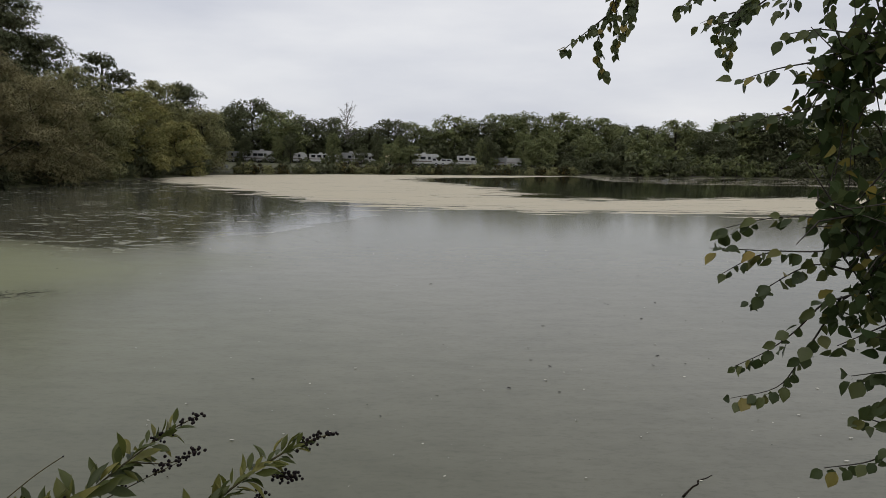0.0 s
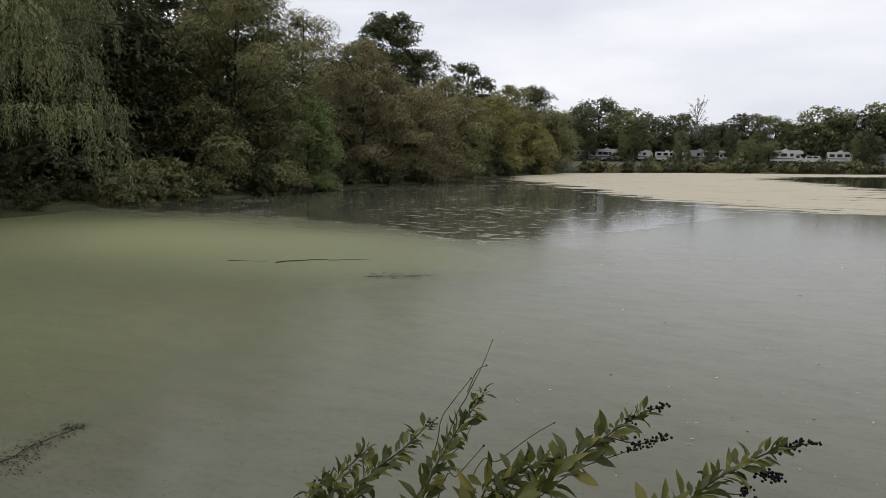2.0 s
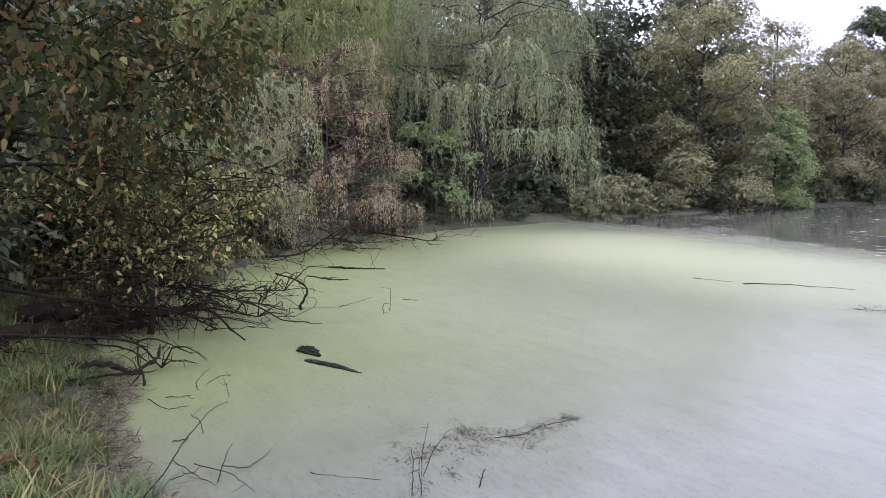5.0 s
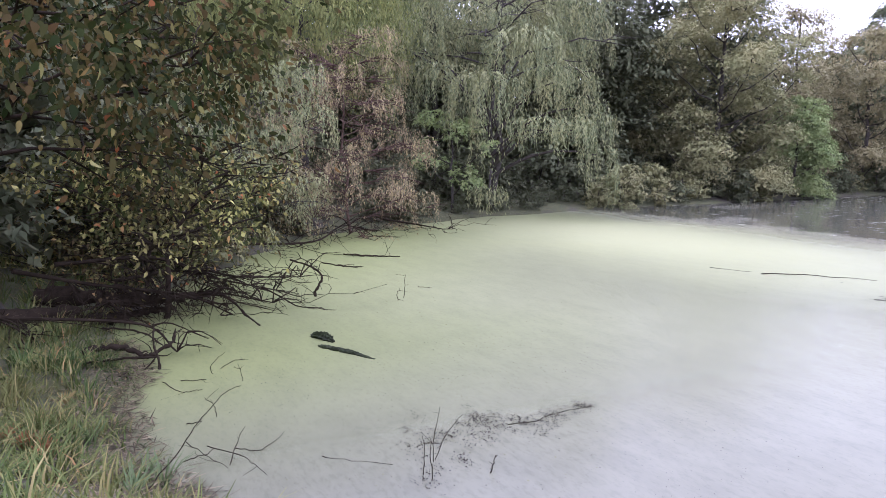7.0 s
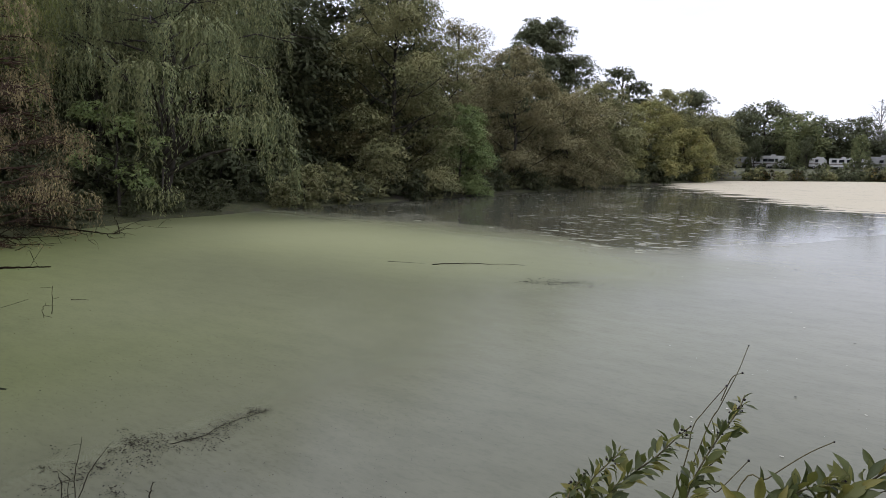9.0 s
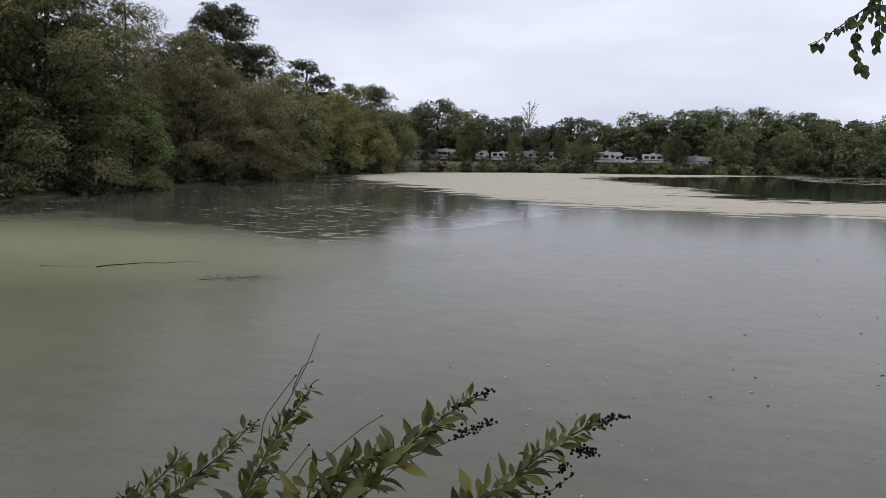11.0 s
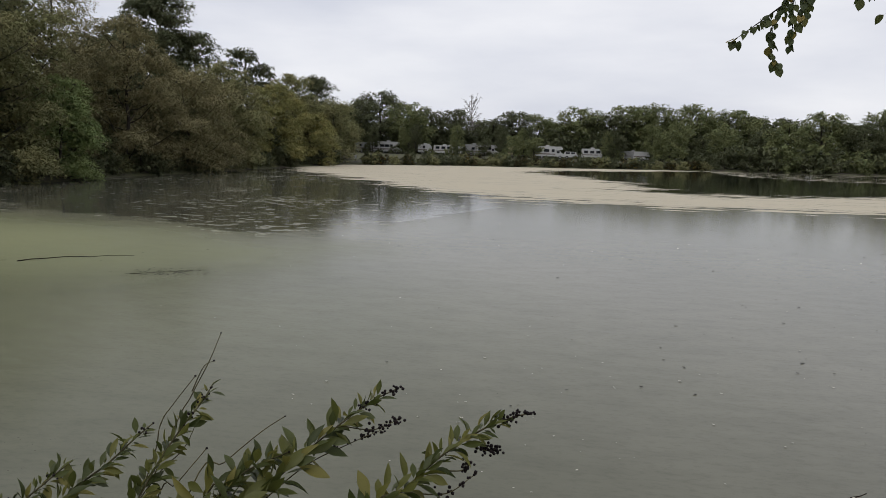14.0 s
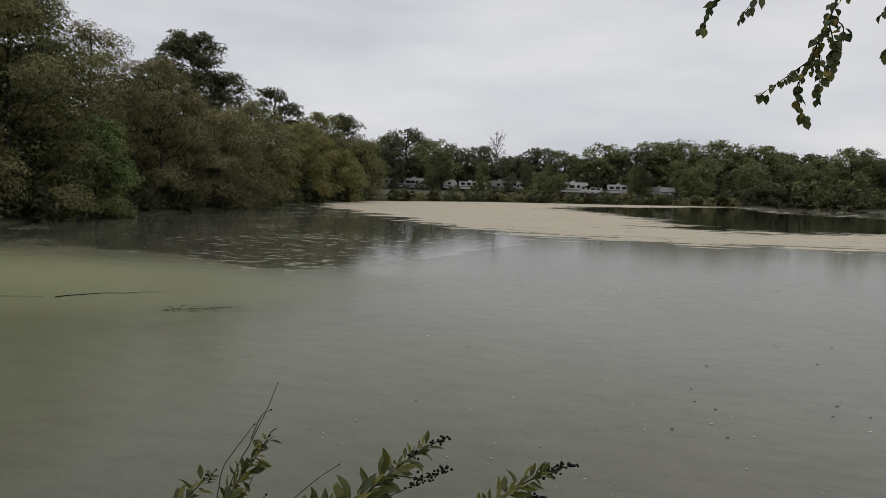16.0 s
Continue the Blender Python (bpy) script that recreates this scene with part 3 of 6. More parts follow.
def lobed_meshes(seed, height, radius, leaves, leaf, lobes=18, low=0.1, widest=0.4, lobe=0.34, sprays=24, tiers=0.7, fill=0.2, core_leaf=1.9, lean=(0.0, 0.0), thick=None, ragged=0.25):
    """Trunk, limbs and a crown built of lobes: each lobe carries flat, drooping sprays of leaves over its outer side, with dark gaps between."""
    rng = np.random.default_rng(seed)
    thick = thick or height * 0.014
    zs = np.linspace(0, height * 0.9, 9)
    u = zs / height
    tx = lean[0] * height * u ** 1.5 + radius * 0.035 * np.cumsum(rng.normal(size=9)) * (u > 0.05)
    ty = lean[1] * height * u ** 1.5 + radius * 0.035 * np.cumsum(rng.normal(size=9)) * (u > 0.05)
    trunk = np.stack([tx, ty, zs, thick * (1 - 0.9 * u) + 0.012], 1)
    lines, place, facing, size_s, out_s, core = [trunk], [], [], [], [], []
    for k in range(lobes):
        f = low + (0.94 - low) * (k + rng.uniform(0.2, 0.8)) / lobes
        mid = (f - low) / (0.97 - low)
        side = (mid - widest) / (1.0 - widest if mid > widest else widest + 0.45)
        env = radius * math.sqrt(max(0.04, 1 - side * side)) * rng.uniform(1 - ragged, 1 + 0.6 * ragged)
        size = radius * lobe * rng.uniform(0.7, 1.25) * (0.65 + 0.35 * env / radius)
        az = k * 2.4 + rng.uniform(-0.45, 0.45)
        stem = np.array([np.interp(f * height, zs, c) for c in trunk[:, :3].T])
        away = np.array([math.cos(az), math.sin(az), 0.0])
        c = stem + away * max(0.0, env - 0.75 * size)
        root = np.array([np.interp(max(0.02, f - 0.1 - 0.25 * env / height) * height, zs, q) for q in trunk[:, :3].T])
        t = np.linspace(0, 1, 6)[:, None]
        limb = root + (c - root) * t + np.array([0, 0, -0.1]) * np.sin(t * np.pi) * env + rng.normal(size=(6, 3)) * 0.03 * env * t
        lines.append(np.column_stack([limb, thick * 0.36 * (1 - 0.5 * f) * (1 - 0.85 * t[:, 0]) + 0.008]))
        n = max(5, int(sprays * (size / (radius * lobe)) ** 1.5))
        d = unit(rng.normal(size=(n, 3)) + away * 0.55 + np.array([0, 0, 0.4]))
        p = c + d * np.array([1, 1, 0.72]) * size * rng.uniform(0.6, 1.08, n)[:, None]
        place.append(p), facing.append(d), size_s.append(size * rng.uniform(0.26, 0.5, n)), out_s.append(np.repeat(away[None], n, 0))
        core.append(np.column_stack([np.repeat(stem[None], n, 0), np.repeat(c[None], n, 0), np.full(n, size)]))
        for j in range(min(n, 5)):
            m = (c + p[j]) / 2 + rng.normal(size=3) * 0.08 * size
            lines.append(np.array([[*c, 0.014 + thick * 0.05], [*m, 0.012], [*p[j], 0.005]]))
    place, facing, size_s, out_s = np.concatenate(place), np.concatenate(facing), np.concatenate(size_s), np.concatenate(out_s)
    core = np.concatenate(core)
    w = size_s ** 2 * rng.uniform(0.5, 1.5, len(size_s))
    pick = rng.choice(len(place), leaves, p=w / w.sum())
    up_s = unit(facing * (1 - tiers) + np.array([0, 0, tiers]) + rng.normal(size=facing.shape) * 0.22)
    a_s = unit(np.cross(up_s, rng.normal(size=up_s.shape)))
    b_s = np.cross(up_s, a_s)
    rho, ang = np.sqrt(rng.random(leaves)), rng.uniform(0, 2 * np.pi, leaves)
    s = size_s[pick]
    flat_way = a_s[pick] * np.cos(ang)[:, None] + b_s[pick] * np.sin(ang)[:, None]
    base = place[pick] + flat_way * (rho * s * rng.uniform(0.7, 1.3, leaves))[:, None] + up_s[pick] * (rng.normal(size=leaves) * 0.13 * s)[:, None]
    base[:, 2] -= 0.32 * s * rho ** 2
    # the shaded inside of the crown: larger leaves from the trunk out to the lobes
    inner = rng.random(leaves) < fill
    stem_i, lobe_i, size_i = core[pick][inner, :3], core[pick][inner, 3:6], core[pick][inner, 6:]
    base[inner] = stem_i + (lobe_i - stem_i) * np.sqrt(rng.random((len(stem_i), 1))) + np.clip(rng.normal(size=stem_i.shape), -1.6, 1.6) * size_i * np.array([0.32, 0.32, 0.2])
    big = np.where(inner, core_leaf, 1.0)
    way = flat_way * 0.7 + out_s[pick] * 0.35 + rng.normal(size=(leaves, 3)) * 0.45 + np.array([0, 0, -0.35])
    normal = unit(up_s[pick] * 0.55 + facing[pick] * 0.65 + flat_way * (0.35 * rho)[:, None])
    crown = leaves_mesh("crown", base, way, leaf * big * rng.uniform(0.65, 1.35, leaves), leaf * 0.6 * big * rng.uniform(0.7, 1.3, leaves), rng, flat=0.5, normals=normal)
    return tubes_mesh("trunk", lines), crown


def willow_meshes(seed, height, radius, lumps=26, each=70, leaf=0.2, low=0.35, hang=(1.2, 3.6), gap=0.12, lump=1.5, floor=0.3, domes=(), behind=99.0, **kw):
    """A weeping crown: lumps at the limbs' ends, each shedding a curtain of strands of narrow leaves."""
    rng = np.random.default_rng(seed)
    lines, tips, ways = grow(rng, height, radius, low=low, rise=0.5, droop=0.25, **kw)
    outward = np.hypot(tips[:, 0], tips[:, 1]) / radius + 0.5 * tips[:, 2] / height + rng.uniform(0, 0.4, len(tips))
    tips, outward = tips[tips[:, 0] < behind], outward[tips[:, 0] < behind]
    pool = tips[np.argsort(-outward)[:max(lumps * 2, int(len(tips) * 0.6))]]
    # spread the lumps evenly over the crown
    chosen, gap_to = [0], np.linalg.norm(pool - pool[0], axis=1)
    while len(chosen) < min(lumps, len(pool)):
        chosen.append(int(np.argmax(gap_to * rng.uniform(0.8, 1.2, len(pool)))))
        gap_to = np.minimum(gap_to, np.linalg.norm(pool - pool[chosen[-1]], axis=1))
    outer = pool[chosen]
    base, way, face = [], [], []
    for k in range(lumps + len(domes)):
        c = outer[k % len(outer)]
        size, reach = lump * rng.uniform(0.6, 1.4), hang
        if k >= lumps:
            # a dome of its own, on a limb from the trunk
            x, y, z, size, reach = domes[k - lumps]
            c, reach = np.array([x, y, z]), (0.3 * reach, reach)
            t = np.linspace(0, 1, 6)[:, None]
            root = np.array([0, 0, max(1.5, 0.55 * z)])
            lines.append(np.column_stack([root + (c - root) * t + np.array([0, 0, 0.6]) * np.sin(t * np.pi), 0.09 * (1 - 0.85 * t[:, 0]) + 0.01]))
        away = math.atan2(c[1], c[0])
        lobe = rng.uniform(0, 6.28, 4)
        for j in range(int(each * (size / lump) ** 1.6)):
            # a strand runs over the lump's domed top and then hangs free
            az, a0 = rng.uniform(-math.pi, math.pi), math.acos(rng.uniform(0.05, 1.0))
            free = rng.uniform(*reach) * (0.45 + 0.55 * math.cos(0.5 * (az - away)) ** 2) * (0.6 + 0.4 * size / lump)
            free = min(free, max(0.1, c[2] - floor))
            free *= max(0.2, 1 + 0.45 * math.cos(3 * az + lobe[0]) + 0.35 * math.cos(7 * az + lobe[1]))
            free = min(free, max(0.1, c[2] - floor))
            arc = (math.pi / 2 - a0) * size
            m = max(4, int((arc + free) / gap))
            u = np.linspace(0, arc + free, m) + rng.uniform(0, gap)
            a = np.minimum(a0 + u / size, math.pi / 2)
            drop = np.maximum(u - arc, 0)
            ring = size * (np.sin(a) + 0.1 * drop) * rng.uniform(0.86, 1.06) * (1 + 0.28 * math.cos(2 * az + lobe[2]) + 0.2 * math.cos(5 * az + lobe[3]))
            az_u = az + 0.1 * rng.normal() * drop
            curve = c + np.stack([ring * np.cos(az_u), ring * np.sin(az_u), 0.62 * size * np.cos(a) * rng.uniform(0.85, 1.05) - drop], 1)
            base.append(curve + rng.normal(size=(m, 3)) * 0.035)
            fall = np.stack([np.cos(a) * np.cos(az_u), np.cos(a) * np.sin(az_u), -np.sin(a) * 0.8 - 0.25], 1)
            way.append(fall + rng.normal(size=(m, 3)) * 0.38)
            face.append(np.stack([np.sin(a) * np.cos(az_u), np.sin(a) * np.sin(az_u), np.cos(a) * 1.3 + 0.12 - 0.45 * drop / max(free, 0.2)], 1))
    base, way, face = np.concatenate(base), np.concatenate(way), unit(np.concatenate(face))
    n = len(base)
    crown = leaves_mesh("crown", base, way, leaf * rng.uniform(0.7, 1.35, n), leaf * 0.24 * rng.uniform(0.7, 1.3, n), rng, normals=face)
    return tubes_mesh("trunk", lines), crown


def plant(name, x, y, meshes, material, label, category="tree", group="", turn=0.0, size=1.0, bark=None, sink=0.1):
    ob = thing(name, (x, y, ground_z(x, y) - sink), label, category, group, turn=turn, size=size)
    for key, me, m in (("trunk", meshes[0], bark or BARK), ("crown", meshes[1], material)):
        if not me.materials:
            me.materials.append(m)
        part(key, me, None, ob)
    return ob


# the wooded left-hand bank: x, y, height, radius, leaves, leaf colour, label
LEFT_WOOD = [
    (-31.6, 32.8, 13.2, 4.6, 44000, LEAF_OLIVE, "tall spreading alder with dull olive leaves on the bank"),
    (-29.9, 38.4, 6.2, 2.5, 13000, LEAF_SAPLING, "dense green broadleaf tree leaning over the water"),
    (-33.6, 42.5, 12.3, 3.8, 13000, LEAF_PALE, "sparse tree with thin pale leaves behind the bank"),
    (-32.0, 47.5, 10.8, 4.0, 26000, LEAF_PALE, "rounded tree with thin olive brown leaves"),
    (-31.0, 55.0, 8.0, 4.6, 24000, LEAF_PALE, "low spreading tree with brownish olive leaves at the water"),
    (-32.4, 64.5, 9.6, 4.2, 18000, LEAF_OLIVE, "olive green tree at the edge of the pond"),
    (-31.8, 74.5, 8.6, 3.4, 15000, LEAF_LIME, "yellow-green tree brightening the wooded bank"),
    (-30.8, 82.5, 6.0, 3.2, 11000, LEAF_LIME, "bushy yellow-green tree hanging over the water"),
    (-31.8, 92.5, 7.8, 4.2, 13000, LEAF_OLIVE, "rounded olive tree at the corner of the pond"),
    (-35.5, 88.0, 10.8, 4.0, 12000, LEAF_OLIVE, "broad olive tree rising behind the corner"),
    (-40.0, 65.0, 16.4, 4.2, 21000, LEAF_DARK, "tall dark poplar standing above the other trees"),
    (-38.0, 80.3, 13.2, 3.0, 11000, LEAF_DARK, "tall dark tree behind the wooded bank"),
    (-36.0, 97.0, 11.4, 4.2, 11000, LEAF_DARK, "dark green tree behind the corner of the pond"),
    (-38.5, 71.5, 13.2, 4.2, 13000, LEAF_DARK, "dark tree beside the tall poplar"),
    (-37.0, 55.5, 10.6, 4.6, 13000, LEAF_DARK, "dark green tree between the bank trees"),
    (-37.0, 8.0, 13.0, 5.5, 9000, LEAF_DARK, "dark tree filling the wood behind the willow"),
    (-37.0, 17.0, 16.0, 5.5, 10000, LEAF_DARK, "dark tree deep in the wood"),
    (-36.5, 27.0, 16.5, 4.8, 17000, LEAF_DARK, "dark tree standing in the gap beside the willow"),
    (-37.5, 36.0, 15.5, 5.0, 12000, LEAF_DARK, "dark tree deep in the wood"),
    (-43.0, 3.0, 16.0, 6.0, 8000, LEAF_DARK, "dark tree deep in the wood"),
    (-43.0, 14.0, 17.0, 6.0, 8000, LEAF_DARK, "dark tree deep in the wood"),
    (-43.0, 27.0, 17.0, 6.0, 9000, LEAF_DARK, "dark tree deep in the wood"),
    (-20.0, -6.5, 11.0, 5.0, 9000, LEAF_DARK, "dark tree behind the near bank"),
    (-16.0, -4.5, 9.0, 4.0, 9000, LEAF_DARK, "dark tree behind the leaning tree"),
    (-33.5, -2.0, 12.0, 5.0, 9000, LEAF_DARK, "dark tree behind the near bank"),
    (-26.0, -5.5, 10.0, 4.5, 9000, LEAF_OLIVE, "olive tree behind the near bank"),
]
for k, (x, y, h, r, count, m, label) in enumerate(LEFT_WOOD):
    front = x > -34 and y > 5
    far_off = y > 60
    meshes = lobed_meshes(100 + k, h * 1.05, r, int(count * (1.35 if front else 1.3)), (0.14 if y < 60 else 0.18) if front else 0.25 if far_off else 0.3, lobes=(34 if r > 4 else 26) if front else 26, low=0.04 if front else 0.06,
                          widest=0.42 if h < 11.5 or y < 40 else 0.5, lobe=0.31 if front else 0.36, sprays=34 if front else 20, ragged=0.25 if front else 0.2)
    plant("tree", x, y, meshes, m, label, "tree", "trees on the wooded bank", turn=k * 47)

WILLOW_DOMES = [(2.5, 0.3, 6.9, 1.7, 2.2), (0.2, 0.4, 8.2, 1.9, 2.0), (2.8, -2.1, 5.2, 1.3, 3.0), (3.8, 2.2, 4.5, 0.8, 1.4), (4.1, 0.0, 3.5, 1.1, 0.8), (4.3, 1.3, 3.5, 1.1, 1.1),
                (4.3, 2.6, 2.5, 0.8, 2.3), (-2.4, -2.4, 7.2, 1.7, 2.6), (0.3, -2.6, 5.8, 1.4, 2.8), (-3.2, -4.2, 7.7, 1.6, 2.4), (3.6, -2.2, 0.9, 0.7, 0.6), (3.6, 3.0, 3.9, 0.8, 1.6), (3.2, 1.4, 5.6, 1.3, 1.8)]
plant("willow_tree", -28.8, 16.0, willow_meshes(31, 11.6, 4.4, 26, 130, leaf=0.17, limbs=22, twigs=6, low=0.5, hang=(0.4, 2.2), gap=0.1, lump=1.35, floor=0.3, domes=WILLOW_DOMES, behind=0.8), LEAF_WILLOW, "large weeping willow with long strands trailing to the water", "willow")
plant("willow_tree", -27.0, 6.6, willow_meshes(32, 10.5, 2.4, 20, 130, leaf=0.18, gap=0.12, hang=(0.8, 2.8), lump=1.1, limbs=18, twigs=8, low=0.55), LEAF_WILLOW_LIME, "weeping willow with bright yellow-green hanging strands", "willow", turn=60)
plant("shrub", -24.0, 7.5, willow_meshes(33, 6.4, 2.5, 60, 52, leaf=0.12, thick=0.05, limbs=44, twigs=20, low=0.03, hang=(0.1, 0.8), lump=0.46, gap=0.1), LEAF_ROSE, "browning shrub with reddish twigs leaning over the duckweed", "shrub", bark=TWIG_BROWN)
plant("shrub", -21.2, 3.3, willow_meshes(34, 5.2, 1.8, 34, 60, leaf=0.12, thick=0.04, limbs=20, twigs=9, low=0.05, hang=(0.2, 0.9), lump=0.55, gap=0.1), LEAF_WILLOW, "grey-green willow shrub on the bank", "shrub")
plant("shrub", -17.2, 0.2, lobed_meshes(35, 3.4, 2.0, 6000, 0.12, lobes=16, low=0.05), LEAF_MIXED, "bush with turning yellow and brown leaves", "shrub")
plant("shrub", -27.7, 13.4, lobed_meshes(36, 4.6, 1.8, 2600, 0.14, lobes=8, low=0.35, widest=0.65, lobe=0.34, sprays=12, fill=0.04), LEAF_SAPLING, "bright green sapling spreading before the willow", "shrub")
plant("shrub", -28.6, 23.4, lobed_meshes(37, 2.0, 1.3, 3600, 0.12, lobes=12, low=0.05), LEAF_OLIVE, "low olive shrub at the foot of the willow", "shrub")

# undergrowth along the water
BUSH_KINDS = [lobed_meshes(60 + k, 2.3, 1.5, 1500, 0.15, lobes=10, low=0.04, lobe=0.4, sprays=10, core_leaf=2.4) for k in range(4)]
FAR_BUSH_KINDS = [lobed_meshes(70 + k, 2.3, 1.5, 520, 0.26, lobes=8, low=0.04, lobe=0.42, sprays=7, core_leaf=2.2) for k in range(4)]
bush_sets = {}


def bush(k, x, y, m, label, group, size=1.0):
    key = (k % 4, m.name, y > 86)
    if key not in bush_sets:
        kind = (FAR_BUSH_KINDS if y > 86 else BUSH_KINDS)[k % 4]
        bush_sets[key] = (kind[0], kind[1].copy())
    plant("bush", x, y, bush_sets[key], m, label, "bush", group, turn=k * 61, size=size)


rng_u = random.Random(5)
for k in range(64):
    y = 9 + 80 * (k / 63) ** 1.2
    x = float(np.interp(y, [6, 14, 24, 45, 70, 91], [-23.5, -27, -28.6, -29.6, -30, -29])) - 0.25 - rng_u.uniform(0, 1.3)
    # dark leaves stand in for shade below the crowns, most of all the willow
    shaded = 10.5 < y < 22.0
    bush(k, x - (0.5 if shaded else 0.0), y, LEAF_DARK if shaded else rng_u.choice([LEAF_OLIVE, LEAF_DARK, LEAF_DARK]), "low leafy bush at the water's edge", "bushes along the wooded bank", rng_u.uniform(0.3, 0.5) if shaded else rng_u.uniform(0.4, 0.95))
# added dark row, filling the bank where only the willow's shade falls
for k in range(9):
    bush(k, -29.3 - 0.28 * k - rng_u.uniform(0, 0.8), 9.5 + 1.6 * k, LEAF_DARK, "added dark bush standing in for shade beneath the willow", "bushes beneath the willow", rng_u.uniform(0.8, 1.2))
for k in range(13):
    u = (k + 0.5) / 13
    x, y = -16.2 - 8.0 * u, 0.7 + 5.6 * u
    bush(k + 2, x + 0.45 - rng_u.uniform(0.3, 1.1), y - 0.6 - rng_u.uniform(0.2, 1.0), rng_u.choice([LEAF_DARK, LEAF_MIXED, LEAF_MIXED, LEAF_OLIVE]), "low tangled bush with turning leaves under the shrubs", "bushes under the bank shrubs", rng_u.uniform(0.55, 0.95))
for k in range(14):
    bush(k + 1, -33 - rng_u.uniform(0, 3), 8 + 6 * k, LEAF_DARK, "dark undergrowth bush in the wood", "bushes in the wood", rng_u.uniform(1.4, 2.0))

# ---- the far shore ----
def far_xy(px, distance):
    return (px - 784) / 1255 * distance, distance


FAR_KINDS = [lobed_meshes(300 + k, 10.0, 3.9, 5600, 0.34, lobes=26, low=0.26 if k % 2 else 0.12, widest=0.5, lobe=0.34, sprays=20, thick=0.2, core_leaf=1.7) for k in range(7)]
BACK_KINDS = [lobed_meshes(320 + k, 10.0, 4.2, 3000, 0.6, lobes=20, low=0.05, lobe=0.4, sprays=12) for k in range(3)]
FAR_ROW = [(300, 190, 135, 0), (335, 205, 130, 0), (365, 200, 150, 0), (400, 192, 152, 0), (447, 172, 160, 0), (500, 195, 158, 1), (545, 206, 165, 0), (582, 207, 168, 0), (650, 226, 172, 0), (690, 213, 172, 0),
           (735, 216, 175, 1), (764, 236, 175, 1), (803, 203, 172, 1), (850, 212, 172, 0), (890, 200, 174, 1), (936, 200, 174, 1), (985, 202, 172, 1), (1040, 208, 172, 1), (1074, 216, 170, 1),
           (1110, 241, 158, 0), (1142, 226, 150, 1), (1190, 212, 146, 1), (1245, 230, 142, 0), (1290, 209, 146, 1), (1332, 200, 146, 0), (1382, 196, 144, 0), (1440, 204, 142, 1), (1500, 194, 144, 0),
           # the last few stand out of view, added for their reflection in the water
           (1560, 192, 146, 0), (1640, 200, 150, 1), (1730, 205, 152, 0), (1830, 200, 156, 1)]
FAR_MATS = {0: LEAF_DARK, 1: LEAF_GREEN}
far_sets = {}


def far_tree(k, px, top, dist, tone, label, wide=1.0):
    x, y = far_xy(px, dist)
    z = ground_z(x, y)
    h = (281 + (px - 784) * 0.0196 - top) / 1255 * dist + 2.62 - z
    kinds = BACK_KINDS if dist > 190 else FAR_KINDS
    key = (len(kinds), k % len(kinds), tone)
    if key not in far_sets:
        far_sets[key] = (kinds[k % len(kinds)][0], kinds[k % len(kinds)][1].copy())
    ob = plant("tree", x, y, far_sets[key], FAR_MATS[tone], label, "tree", "trees on the far shore", turn=k * 71, size=h / 9.8)
    ob.scale = (ob.scale[0] * wide, ob.scale[1] * wide, ob.scale[2])


for k, (px, top, dist, tone) in enumerate(FAR_ROW):
    far_tree(k, px, top, dist, tone, "broad green tree on the far shore", 1.15)
rng_f = random.Random(9)
for k in range(22):
    px = 330 + k * 62 + rng_f.uniform(-12, 12)
    far_tree(k + 3, px, 228 + rng_f.uniform(-6, 14), 205 + rng_f.uniform(-10, 10), 0, "dark tree in the wood beyond the campground", 1.5)

# bare tree among the far trees
rng_b = np.random.default_rng(77)
bare_lines, bare_tips, bare_ways = grow(rng_b, 13.0, 2.1, low=0.25, limbs=30, twigs=16, rise=2.2, thick=0.22)
bare_lines = [np.column_stack([l_[:, :3], l_[:, 3] * 1.1 + 0.012]) for l_ in bare_lines]
bare_x, bare_y = far_xy(614, 176)
bare = thing("bare_tree", (bare_x, bare_y, ground_z(bare_x, bare_y) - 0.1), "leafless grey tree among the green trees", "tree")
part("trunk", tubes_mesh("trunk", bare_lines, 4), BARK_PALE, bare)

# bushes and small trees on the far bank
for k in range(120):
    t = k / 119
    x = -27 + 50 * t + rng_f.uniform(-0.6, 0.6)
    d = rng_f.choice([0.8, 1.4, 2.4, 4.0])
    y = float(np.interp(x, POND[9:15, 0], POND[9:15, 1])) + d
    bush(k, x, y, rng_f.choice([LEAF_OLIVE, LEAF_DARK, LEAF_DARK, LEAF_MIXED]), "low weedy bush on the far bank", "bushes on the far bank", rng_f.uniform(0.4, 0.8))
for k in range(46):
    t = k / 45
    x = 22 + 75 * t
    y = float(np.interp(x, POND[11:16, 0], POND[11:16, 1])) + rng_f.uniform(0.8, 5.0)
    bush(k, x, y, rng_f.choice([LEAF_GREEN, LEAF_DARK, LEAF_DARK]), "leafy bush on the far bank", "bushes on the far bank", rng_f.uniform(1.0, 2.0))
for k, (px, top, dist, tone) in enumerate([(690, 254, 138, 1), (725, 256, 138, 1), (955, 240, 140, 1), (1040, 236, 142, 1), (640, 262, 150, 0), (1005, 250, 150, 0), (860, 250, 152, 0)]):
    far_tree(k + 2, px, top, dist, tone, "small light green tree on the far bank", 1.1)
for k in range(44):
    px = 380 + k * 17 + rng_f.uniform(-5, 5)
    x, y = far_xy(px, 170 + rng_f.uniform(-5, 6))
    bush(k, x, y, LEAF_DARK, "dark undergrowth bush behind the campground", "bushes behind the campground", rng_f.uniform(2.0, 3.0))
for k, px in enumerate((436, 492, 515, 590, 668, 708, 716, 850, 862, 925, 940, 968)):
    far_tree(k + 1, px, 236 + rng_f.uniform(-10, 10), 150, k % 2, "slender tree among the campers", 0.55)
